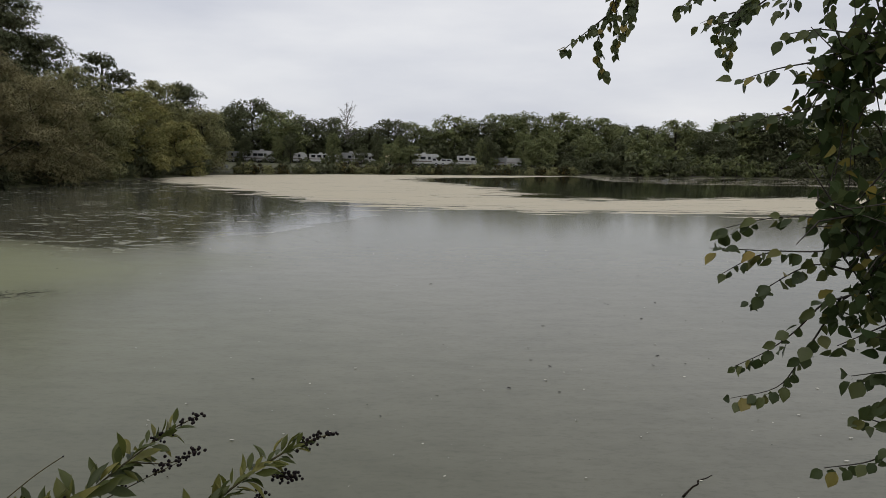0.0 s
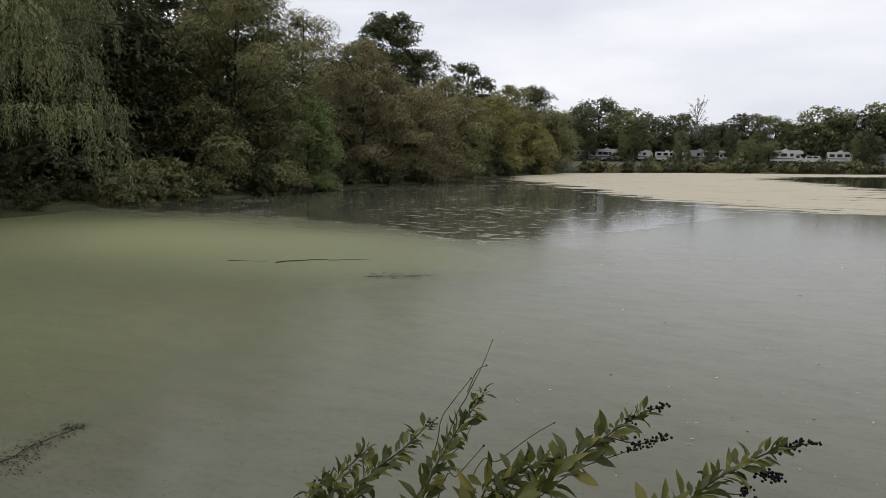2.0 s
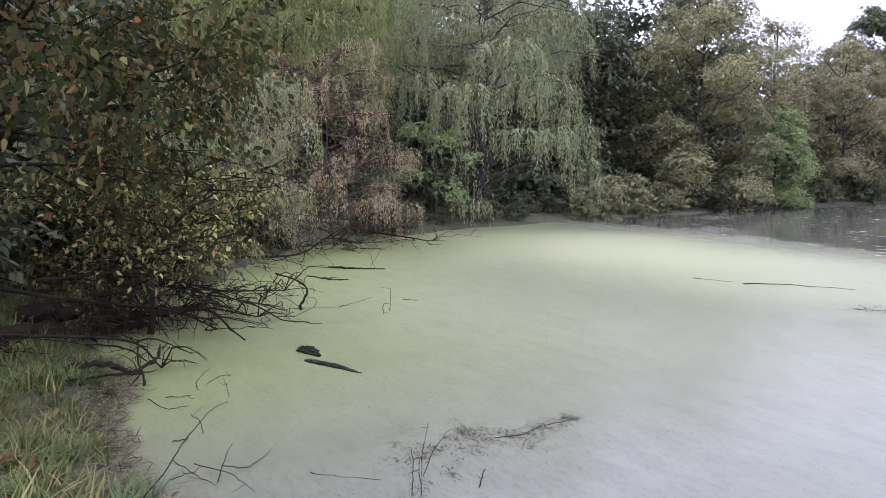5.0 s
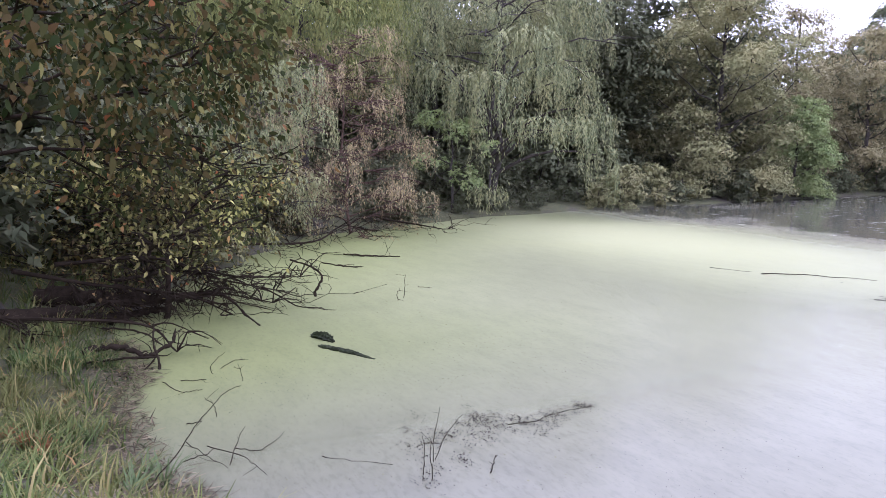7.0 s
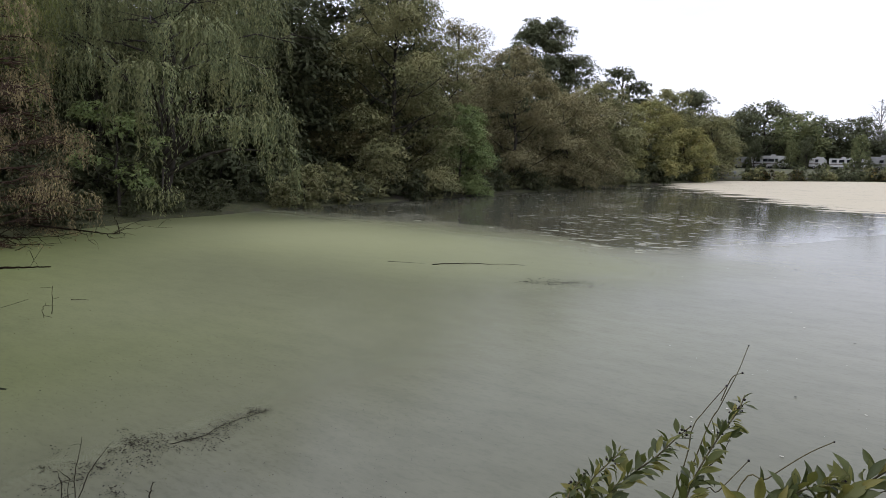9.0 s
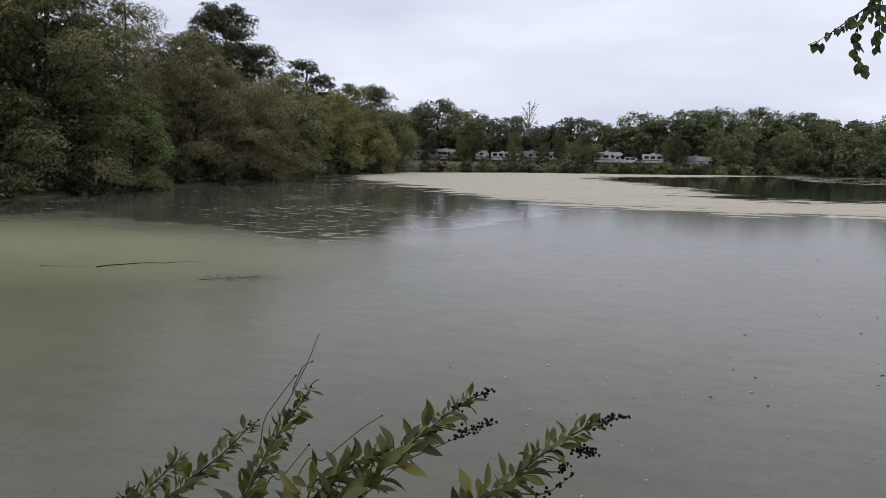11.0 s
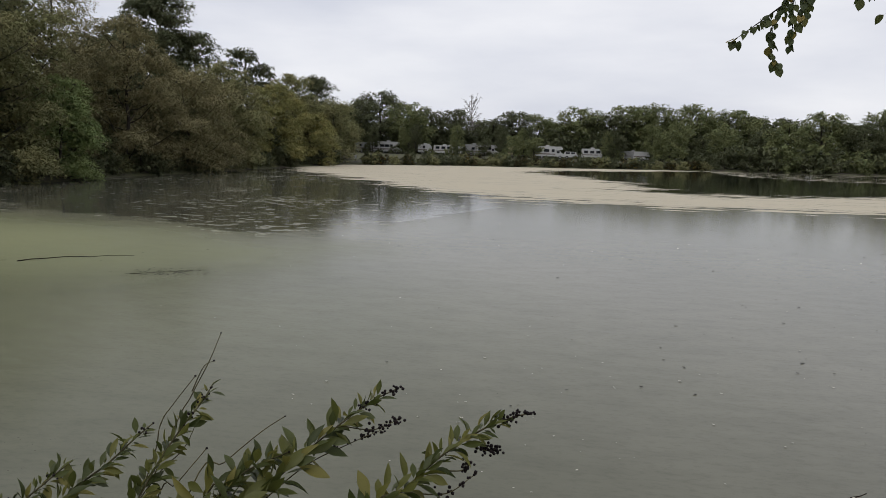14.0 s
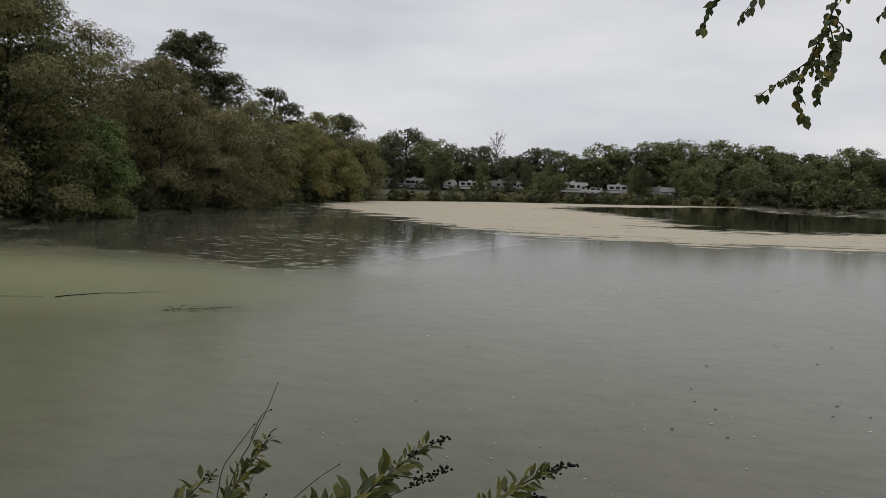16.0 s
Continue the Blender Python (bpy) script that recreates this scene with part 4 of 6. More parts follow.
for k in range(13):
    kinds = BACK_KINDS[k % 3]
    key = ("back", k % 3)
    if key not in far_sets:
        far_sets[key] = (kinds[0], kinds[1].copy())
    plant("tree", -47 - 3 * (k % 2), -14 + 6.5 * k, far_sets[key], LEAF_DARK, "dark tree at the back of the wood", "tree", "trees at the back of the wood", turn=k * 83, size=(1.25 if k < 6 else 0.85) + 0.1 * (k % 3))


# ---- the campground on the far bank ----
WHITE_SHELL = rough_material("white_camper_shell", (0.42, 0.42, 0.41), (0.54, 0.54, 0.53), 2.0, 0.4, 0.02, 30.0)
GREY_SHELL = rough_material("grey_camper_shell", (0.2, 0.2, 0.2), (0.34, 0.34, 0.33), 2.0, 0.6, 0.05, 30.0)
CREAM_SHELL = rough_material("cream_camper_shell", (0.5, 0.44, 0.26), (0.62, 0.55, 0.34), 2.0, 0.5, 0.02, 30.0)
DARK_GLASS = rough_material("dark_window_glass", (0.01, 0.012, 0.014), (0.03, 0.033, 0.036), 3.0, 0.12, 0.0, 30.0)
STRIPE = rough_material("brown_stripe", (0.1, 0.08, 0.07), (0.2, 0.16, 0.14), 3.0, 0.5, 0.0, 30.0)
RUBBER = rough_material("tyre_rubber", (0.012, 0.012, 0.012), (0.03, 0.03, 0.03), 8.0, 0.85, 0.1, 60.0)
STEEL = rough_material("dull_steel", (0.3, 0.3, 0.3), (0.45, 0.45, 0.45), 8.0, 0.4, 0.05, 60.0, 0.8)


def box_bm(size, at=(0, 0, 0), bevel=0.0, bm=None):
    bm = bm or bmesh.new()
    made = bmesh.ops.create_cube(bm, size=1.0, matrix=Matrix.Translation(at) @ Matrix.Diagonal((*size, 1)))
    if bevel:
        edges = list({e for v in made["verts"] for e in v.link_edges})
        bmesh.ops.bevel(bm, geom=edges, offset=bevel, segments=2, affect="EDGES", clamp_overlap=True)
    return bm


def profile_bm(outline, width, bevel=0.05):
    """A side outline (x, z) drawn out across y."""
    bm = bmesh.new()
    f = bm.faces.new([bm.verts.new((x, -width / 2, z)) for x, z in outline])
    top = bmesh.ops.extrude_face_region(bm, geom=[f])
    bmesh.ops.translate(bm, vec=(0, width, 0), verts=[v for v in top["geom"] if isinstance(v, bmesh.types.BMVert)])
    bmesh.ops.recalc_face_normals(bm, faces=bm.faces)
    bmesh.ops.bevel(bm, geom=list(bm.edges), offset=bevel, segments=2, affect="EDGES", clamp_overlap=True)
    return bm


def wheel(parent, x, y, r):
    def drum(rr, w):
        bm = bmesh.new()
        bmesh.ops.create_cone(bm, cap_ends=True, segments=20, radius1=rr, radius2=rr, depth=w, matrix=Matrix.Translation((x, y, r)) @ Matrix.Rotation(radians(90), 4, "X"))
        bmesh.ops.bevel(bm, geom=[e for e in bm.edges if len(e.link_faces) == 2 and e.calc_face_angle() > 1.0], offset=0.03, segments=2, affect="EDGES")
        return bm
    w = part("wheel", drum(r, 0.2), RUBBER, parent)
    part("rim", drum(r * 0.6, 0.23), STEEL, w, "dull steel rim")


def trailer(x, y, length, height, shell, label, turn=0.0, windows=3, unit_on_roof=True):
    ob = thing("camper_trailer", (x, y, ground_z(x, y)), label, "camper", "campers on the far bank", turn=turn)
    h0, l = 0.5, length
    part("body", profile_bm([(-l / 2, h0), (l / 2 - 0.25, h0), (l / 2, h0 + 0.5), (l / 2 - 0.1, height - 0.35), (l / 2 - 0.45, height), (-l / 2, height)], 2.3, 0.07), shell, ob)
    part("stripe", box_bm((l * 0.94, 0.02, 0.16), (-0.1, -1.16, h0 + 0.55)), STRIPE, ob, "brown stripe")
    for k in range(windows):
        wx = -l / 2 + l * (k + 0.7) / (windows + 0.4)
        win = part("window", box_bm((min(0.9, l * 0.2), 0.04, 0.55), (wx, -1.165, h0 + 1.15), 0.03), DARK_GLASS, ob, "dark window pane")
        part("frame", box_bm((min(0.98, l * 0.22), 0.02, 0.63), (wx, -1.158, h0 + 1.15), 0.02), STEEL, win)
    part("door", box_bm((0.62, 0.03, 1.7), (l * 0.34, -1.165, h0 + 1.0), 0.03), shell, ob)
    if unit_on_roof:
        part("air_conditioner", box_bm((0.8, 0.7, 0.3), (0.1, 0, height + 0.13), 0.08), shell, ob)
    part("drawbar", tubes_mesh("drawbar", [[(l / 2 - 0.2, 0.5, 0.48, 0.04), (l / 2 + 0.9, 0, 0.46, 0.04)], [(l / 2 - 0.2, -0.5, 0.48, 0.04), (l / 2 + 0.9, 0, 0.46, 0.04)]], 6), STEEL, ob)
    for dx in (-0.38, 0.38):
        for sy in (-1.0, 1.0):
            wheel(ob, dx - 0.1, sy, 0.33)
    return ob


def motorhome(x, y, length, height, label, turn=0.0):
    ob = thing("motorhome", (x, y, ground_z(x, y)), label, "motorhome", "campers on the far bank", turn=turn)
    l = length
    part("body", profile_bm([(-l / 2, 0.5), (l * 0.2, 0.5), (l * 0.2, 1.75), (l * 0.42, 1.95), (l * 0.42, height - 0.25), (l * 0.36, height), (-l / 2, height)], 2.3, 0.07), WHITE_SHELL, ob)
    part("cab", profile_bm([(l * 0.2, 0.45), (l * 0.5, 0.45), (l * 0.5, 1.05), (l * 0.4, 1.2), (l * 0.33, 1.76), (l * 0.2, 1.76)], 1.95, 0.06), WHITE_SHELL, ob)
    part("windscreen", profile_bm([(l * 0.405, 1.2), (l * 0.412, 1.22), (l * 0.345, 1.72), (l * 0.338, 1.7)], 1.7, 0.003), DARK_GLASS, ob, "dark windscreen")
    part("stripe", box_bm((l * 0.66, 0.02, 0.22), (-l * 0.15, -1.16, 1.0)), STRIPE, ob, "brown stripe")
    for wx, w in ((-0.36, 0.9), (-0.12, 1.1), (0.1, 0.6)):
        win = part("window", box_bm((w, 0.04, 0.6), (l * wx, -1.165, 1.72), 0.03), DARK_GLASS, ob, "dark window pane")
        part("frame", box_bm((w + 0.08, 0.02, 0.68), (l * wx, -1.158, 1.72), 0.02), STEEL, win)
    part("cab_window", box_bm((l * 0.1, 0.04, 0.45), (l * 0.27, -0.985, 1.42), 0.03), DARK_GLASS, ob, "dark side window")
    part("air_conditioner", box_bm((0.8, 0.7, 0.3), (-l * 0.1, 0, height + 0.13), 0.08), WHITE_SHELL, ob)
    for wx in (-0.28, 0.34):
        for sy in (-0.9, 0.9):
            wheel(ob, l * wx, sy, 0.38)
    return ob


def parked_car(x, y, label, turn=0.0):
    ob = thing("car", (x, y, ground_z(x, y)), label, "car", turn=turn)
    part("body", profile_bm([(-2.1, 0.35), (2.1, 0.35), (2.15, 0.75), (1.2, 0.95), (-2.05, 0.98), (-2.15, 0.6)], 1.75, 0.08), WHITE_SHELL, ob)
    part("cabin", profile_bm([(-2.0, 0.95), (1.15, 0.95), (0.45, 1.5), (-1.7, 1.55)], 1.55, 0.06), WHITE_SHELL, ob)
    for wx, w in ((-1.15, 0.9), (-0.1, 0.85)):
        part("window", box_bm((w, 0.04, 0.36), (wx, -0.775, 1.23), 0.03), DARK_GLASS, ob, "dark side window")
    part("headlight", box_bm((0.12, 0.3, 0.14), (2.07, -0.6, 0.7), 0.03), STEEL, ob)
    for wx in (-1.3, 1.35):
        for sy in (-0.82, 0.82):
            wheel(ob, wx, sy, 0.32)
    return ob


ROW_Y = 156.0


def at_px(px):
    return (px - 784) / 1255 * ROW_Y


trailer(at_px(426), ROW_Y - 4, 2.6, 2.34, GREY_SHELL, "small grey camper trailer with a wide rear window", windows=1, unit_on_roof=False)
trailer(at_px(450), ROW_Y - 2, 2.9, 2.34, WHITE_SHELL, "short white camper trailer under trees", windows=1)
motorhome(at_px(474), ROW_Y - 2, 4.6, 2.61, "white motorhome parked beneath trees")
trailer(at_px(533), ROW_Y, 2.8, 2.16, WHITE_SHELL, "white camper trailer half hidden by trees", windows=1)
trailer(at_px(568), ROW_Y, 4.4, 2.16, WHITE_SHELL, "low white camper trailer among trunks", windows=3)
trailer(at_px(604), ROW_Y + 1, 2.6, 2.07, WHITE_SHELL, "small white camper trailer in shade", windows=1, unit_on_roof=False)
trailer(at_px(622), ROW_Y - 1, 3.6, 2.52, GREY_SHELL, "grey sided camper trailer with a roof unit", windows=1)
motorhome(at_px(648), ROW_Y - 2, 4.4, 2.43, "white motorhome with a sloping cab")
trailer(at_px(693), ROW_Y, 2.6, 2.34, CREAM_SHELL, "cream camper trailer behind a small tree", windows=1, unit_on_roof=False)
motorhome(at_px(755), ROW_Y - 1, 6.2, 2.61, "long white motorhome with dark windows and stripes")
parked_car(at_px(794), ROW_Y - 3, "white estate car parked on the grass")
trailer(at_px(826), ROW_Y + 1, 4.4, 2.34, WHITE_SHELL, "white camper trailer with striped side", windows=3)
trailer(at_px(882), ROW_Y - 2, 3.6, 2.07, GREY_SHELL, "grey covered trailer beside a white one", windows=0, unit_on_roof=False)
trailer(at_px(906), ROW_Y - 3, 3.2, 2.07, WHITE_SHELL, "plain white box trailer", windows=0, unit_on_roof=False)

rng_c = random.Random(31)
for k, px in enumerate((440, 462, 486, 508, 520, 545, 556, 583, 594, 612, 634, 664, 680, 720, 802, 846, 868, 920)):
    bush(k, at_px(px), ROW_Y - 5.5 - rng_c.uniform(0, 1.5), rng_c.choice([LEAF_DARK, LEAF_GREEN]), "leafy bush in front of the campers", "bushes among the campers", rng_c.uniform(0.5, 0.95))

# campground road
rx = np.linspace(-95, 60, 120)
road_v = np.concatenate([np.stack([rx, np.full_like(rx, ROW_Y - 9 + o), land(rx, np.full_like(rx, ROW_Y - 9 + o)) + 0.05], 1) for o in (0.0, 2.0)])
road_i = np.arange(119)
ROAD = rough_material("gravel_road", (0.06, 0.056, 0.048), (0.11, 0.1, 0.09), 0.8, 0.95, 0.3, 20.0)
tagged(part("road", array_mesh("road", road_v, np.stack([road_i, road_i + 1, road_i + 121, road_i + 120], -1)), ROAD), "pale gravel road through the campground", "road", kind="structure")

# small boat pulled up at the corner
bx, by = -31.0, 98.5
boat = thing("rowing_boat", (bx, by, ground_z(bx, by)), "small white rowing boat pulled up on the grass", "boat", turn=25)
hull = bmesh.new()
rows = []
for k in range(9):
    u = k / 8 * 2 - 1
    w, z0 = 0.55 * (1 - max(0, u) ** 2.2 * 0.97), 0.05 + 0.2 * max(0, u) ** 3
    rows.append([hull.verts.new((u * 1.3, w * math.cos(a), z0 + 0.42 - 0.42 * abs(math.sin(a)) ** 0.7)) for a in np.linspace(0, -math.pi, 9)])
for r0, r1 in zip(rows, rows[1:]):
    for a in range(8):
        hull.faces.new((r0[a], r0[a + 1], r1[a + 1], r1[a]))
hull.faces.new(rows[0])
bmesh.ops.solidify(hull, geom=list(hull.faces), thickness=0.03)
part("hull", hull, WHITE_SHELL, boat)
part("seat", box_bm((0.3, 0.9, 0.04), (-0.2, 0, 0.34), 0.01), GREY_SHELL, boat)


# ---- near leaves, each a leaf of its own ----
def blade(name, length, width, fold=0.18, curl=0.12, notch=0.05, shape=(0.0, 0.72, 1.0, 0.86, 0.5, 0.0)):
    """One leaf along +x with a stalk, a folded middle rib and a slightly toothed rim."""
    n = len(shape)
    v, f = [(-0.25 * length, 0, 0.03 * length), (-0.25 * length, 0.006 * length, 0.03 * length)], []
    for k, w in enumerate(shape):
        u = k / (n - 1)
        z = -curl * length * u * u
        half = 0.5 * width * w * (1 + notch * (1 if k % 2 else -1))
        v += [(u * length, half, z + fold * half * 2), (u * length, 0, z), (u * length, -half, z + fold * half * 2)]
    for k in range(n - 1):
        a = 2 + 3 * k
        f += [(a, a + 1, a + 4, a + 3), (a + 1, a + 2, a + 5, a + 4)]
    f.append((0, 1, 4, 3))
    me = bpy.data.meshes.new(name)
    me.from_pydata(v, [], f)
    me.polygons.foreach_set("use_smooth", np.ones(len(me.polygons), bool))
    return me


def leaf_object_material(name, stops, rough=0.5, through_light=0.35):
    """A near leaf: its own tone, paler veins and blotches."""
    m, n, l, bsdf = mat_new(name)
    info, co = n.new("ShaderNodeObjectInfo"), n.new("ShaderNodeTexCoord")
    tone = ramp_node(n, stops)
    l.new(info.outputs["Random"], tone.inputs["Fac"])
    blot = noise_node(n, l, 55.0, 4, co.outputs["Object"])
    veins = n.new("ShaderNodeTexWave")
    veins.inputs["Scale"].default_value, veins.inputs["Distortion"].default_value = 45.0, 1.5
    l.new(co.outputs["Object"], veins.inputs["Vector"])
    c = mix_node(n, l, math_node(n, l, "MULTIPLY", blot.outputs["Fac"], 0.35), tone.outputs["Color"], (0.03, 0.03, 0.012))
    c = mix_node(n, l, math_node(n, l, "MULTIPLY", veins.outputs["Fac"], 0.12), c, (0.16, 0.18, 0.07))
    l.new(c, bsdf.inputs["Base Color"])
    bsdf.inputs["Roughness"].default_value = rough
    bsdf.inputs["Specular IOR Level"].default_value = 0.35
    trans, both = n.new("ShaderNodeBsdfTranslucent"), n.new("ShaderNodeMixShader")
    l.new(c, trans.inputs["Color"])
    both.inputs["Fac"].default_value = through_light
    l.new(bsdf.outputs["BSDF"], both.inputs[1])
    l.new(trans.outputs["BSDF"], both.inputs[2])
    l.new(both.outputs["Shader"], n["Material Output"].inputs["Surface"])
    return m


BIRCH_LEAF = leaf_object_material("overhanging_leaf", [(0, (0.035, 0.055, 0.018)), (0.5, (0.065, 0.09, 0.028)), (0.88, (0.12, 0.135, 0.042)), (0.97, (0.3, 0.23, 0.05)), (1, (0.34, 0.24, 0.05))])
STALK_LEAF = leaf_object_material("berry_stalk_leaf", [(0, (0.04, 0.055, 0.012)), (0.5, (0.085, 0.1, 0.02)), (0.85, (0.15, 0.15, 0.03)), (1, (0.24, 0.21, 0.05))])
ROUND_BLADES = [blade("leaf", 1.0, w, fold=fo, curl=cu) for w, fo, cu in ((0.78, 0.16, 0.1), (0.7, 0.25, 0.2), (0.84, 0.1, 0.05), (0.62, 0.3, 0.28))]
LANCE_BLADES = [blade("leaf", 1.0, w, fold=fo, curl=cu, notch=0.0, shape=(0.05, 0.55, 0.95, 1.0, 0.62, 0.0)) for w, fo, cu in ((0.33, 0.2, 0.15), (0.28, 0.35, 0.35), (0.38, 0.15, 0.05))]
for me in ROUND_BLADES:
    me.materials.append(BIRCH_LEAF)
for me in LANCE_BLADES:
    me.materials.append(STALK_LEAF)


def set_leaf(parent, me, place, way, up, length):
    """A leaf object under parent: place is its stalk end, in the world."""
    x = Vector(way).normalized()
    y = Vector(up).cross(x)
    y = y.normalized() if y.length > 1e-4 else Vector((0, 1, 0))
    z = x.cross(y)
    m = Matrix.Translation(Vector(place) - parent.matrix_basis.translation) @ Matrix((x, y, z)).transposed().to_4x4() @ Matrix.Diagonal((length, length, length, 1))
    ob = new("leaf", me)
    ob.parent = parent
    ob.matrix_basis = m
    return ob


def local(lines, parent):
    o = np.array([*parent.matrix_basis.translation, 0.0])
    return [np.asarray(line) - o for line in lines]


# ---- the tree whose boughs hang in from the right ----
tree_x, tree_y = 2.6, 1.15
overhang = thing("overhanging_tree", (tree_x, tree_y, ground_z(tree_x, tree_y) - 0.05), "tree on the bank with leafy twigs hanging over the pond", "tree")
rng_o = np.random.default_rng(12)
tree_foot = np.array([tree_x, tree_y, ground_z(tree_x, tree_y) - 0.05])
part("trunk", tubes_mesh("trunk", local([smooth_line([(*tree_foot, 0.11), (2.55, 1.3, 2.0, 0.085), (2.4, 1.5, 3.2, 0.06), (2.15, 1.9, 4.4, 0.03)])], overhang), 10), BARK, overhang)
BOUGHS = [
    [(2.45, 1.45, 3.0), (1.9, 1.9, 3.02), (1.37, 2.33, 2.99), (1.29, 2.5, 2.98), (1.21, 2.65, 2.97), (1.13, 2.8, 2.94)],
    [(2.43, 1.5, 3.1), (1.8, 2.0, 3.1), (1.386, 2.312, 3.044), (1.276, 2.486, 3.081), (1.21, 2.633, 3.086)],
    [(2.48, 1.4, 2.8), (1.9, 1.9, 2.85), (1.386, 2.34, 2.873), (1.326, 2.496, 2.84), (1.23, 2.663, 2.805), (1.093, 2.836, 2.783)],
    [(2.5, 1.4, 2.5), (1.9, 1.8, 2.52), (1.343, 2.147, 2.481), (1.261, 2.314, 2.46), (1.154, 2.483, 2.44), (1.031, 2.645, 2.38)],
    [(2.5, 1.35, 2.35), (1.9, 1.75, 2.42), (1.372, 2.122, 2.398), (1.266, 2.302, 2.349), (1.159, 2.472, 2.326), (1.005, 2.649, 2.311)],
    [(1.22, 2.552, 2.318), (1.138, 2.588, 2.283), (1.041, 2.622, 2.213)],
    [(2.5, 1.35, 2.3), (1.9, 1.75, 2.4), (1.397, 2.101, 2.366), (1.328, 2.225, 2.232), (1.277, 2.339, 2.163), (1.244, 2.428, 2.054), (1.195, 2.522, 1.954), (1.123, 2.624, 1.864)],
    [(1.324, 2.26, 2.291), (1.256, 2.379, 2.292), (1.176, 2.485, 2.205), (1.14, 2.564, 2.128)],
    [(1.319, 2.3, 2.2), (1.271, 2.423, 1.964), (1.222, 2.488, 1.829), (1.105, 2.596, 1.748)],
    [(2.5, 1.3, 2.2), (1.9, 1.6, 2.3), (1.389, 1.841, 2.26), (1.33, 1.999, 2.195), (1.324, 2.113, 2.136), (1.284, 2.24, 2.05)],
    [(2.52, 1.3, 2.0), (1.9, 1.6, 2.15), (1.386, 1.814, 2.127), (1.36, 1.945, 2.062), (1.346, 2.07, 2.018), (1.313, 2.199, 1.963)],
    [(1.9, 1.6, 2.2), (1.387, 1.82, 2.156), (1.342, 1.907, 1.995), (1.329, 1.961, 1.846), (1.302, 2.038, 1.752), (1.226, 2.15, 1.677)],
    [(1.36, 1.87, 2.06), (1.416, 1.863, 1.936), (1.377, 1.963, 1.888), (1.354, 2.054, 1.858), (1.326, 2.154, 1.85)],
    [(1.388, 1.848, 2.305), (1.405, 2.027, 2.309), (1.432, 2.178, 2.214)],
    [(1.9, 1.6, 2.1), (1.383, 1.8, 2.069), (1.358, 1.933, 2.012), (1.341, 2.049, 1.94), (1.369, 2.14, 1.892)],
]
TOP_TWIGS = [
    [(2.2, 1.85, 4.2), (1.5, 2.6, 4.0), (0.85, 3.2, 3.6), (0.716, 3.281, 3.385), (0.672, 3.326, 3.226), (0.626, 3.359, 3.094), (0.668, 3.367, 2.972)],
    [(0.672, 3.326, 3.226), (0.567, 3.363, 3.142), (0.476, 3.389, 3.073)],
    [(0.716, 3.281, 3.385), (0.752, 3.298, 3.272), (0.742, 3.319, 3.178)],
    [(1.5, 2.6, 4.0), (1.3, 2.95, 3.5), (1.222, 3.028, 3.302), (1.161, 3.083, 3.165), (1.138, 3.118, 3.007)],
    [(1.161, 3.083, 3.165), (1.098, 3.109, 3.155), (1.052, 3.128, 3.145)],
    [(0.69, 3.3, 3.3), (0.71, 3.33, 3.17), (0.72, 3.35, 3.06)],
    [(1.5, 2.6, 4.0), (1.36, 2.85, 3.5), (1.33, 2.9, 3.3), (1.27, 2.95, 3.17)],
    [(1.9, 2.2, 3.9), (1.5, 2.6, 3.5), (1.42, 2.7, 3.25), (1.36, 2.76, 3.1)],
]
HIGH_TWIGS = [
    [(1.5, 2.6, 4.0), (0.9, 3.3, 4.0), (0.446, 3.611, 3.807), (0.383, 3.593, 3.679), (0.34, 3.579, 3.581), (0.294, 3.565, 3.482)],
    [(1.5, 2.6, 4.0), (1.0, 3.3, 3.95), (0.641, 3.636, 3.785), (0.563, 3.616, 3.657), (0.511, 3.603, 3.581), (0.472, 3.594, 3.535)],
    [(1.2, 3.1, 3.9), (0.893, 3.555, 3.599), (0.931, 3.549, 3.465), (0.909, 3.538, 3.356), (0.893, 3.53, 3.288)],
    [(2.2, 1.85, 4.2), (1.7, 3.0, 3.7), (1.489, 3.532, 3.565), (1.335, 3.506, 3.502), (1.208, 3.482, 3.419), (1.094, 3.461, 3.342)],
    [(2.2, 1.85, 4.0), (1.7, 3.0, 3.6), (1.494, 3.522, 3.434), (1.382, 3.498, 3.325), (1.295, 3.478, 3.217), (1.351, 3.479, 3.127)],
    [(1.7, 3.0, 3.9), (1.274, 3.514, 3.715), (1.174, 3.492, 3.607), (1.111, 3.48, 3.566), (1.066, 3.471, 3.525)],
    [(1.7, 3.0, 3.6), (1.497, 3.518, 3.381), (1.368, 3.497, 3.338), (1.265, 3.481, 3.308), (1.206, 3.471, 3.28)],
]


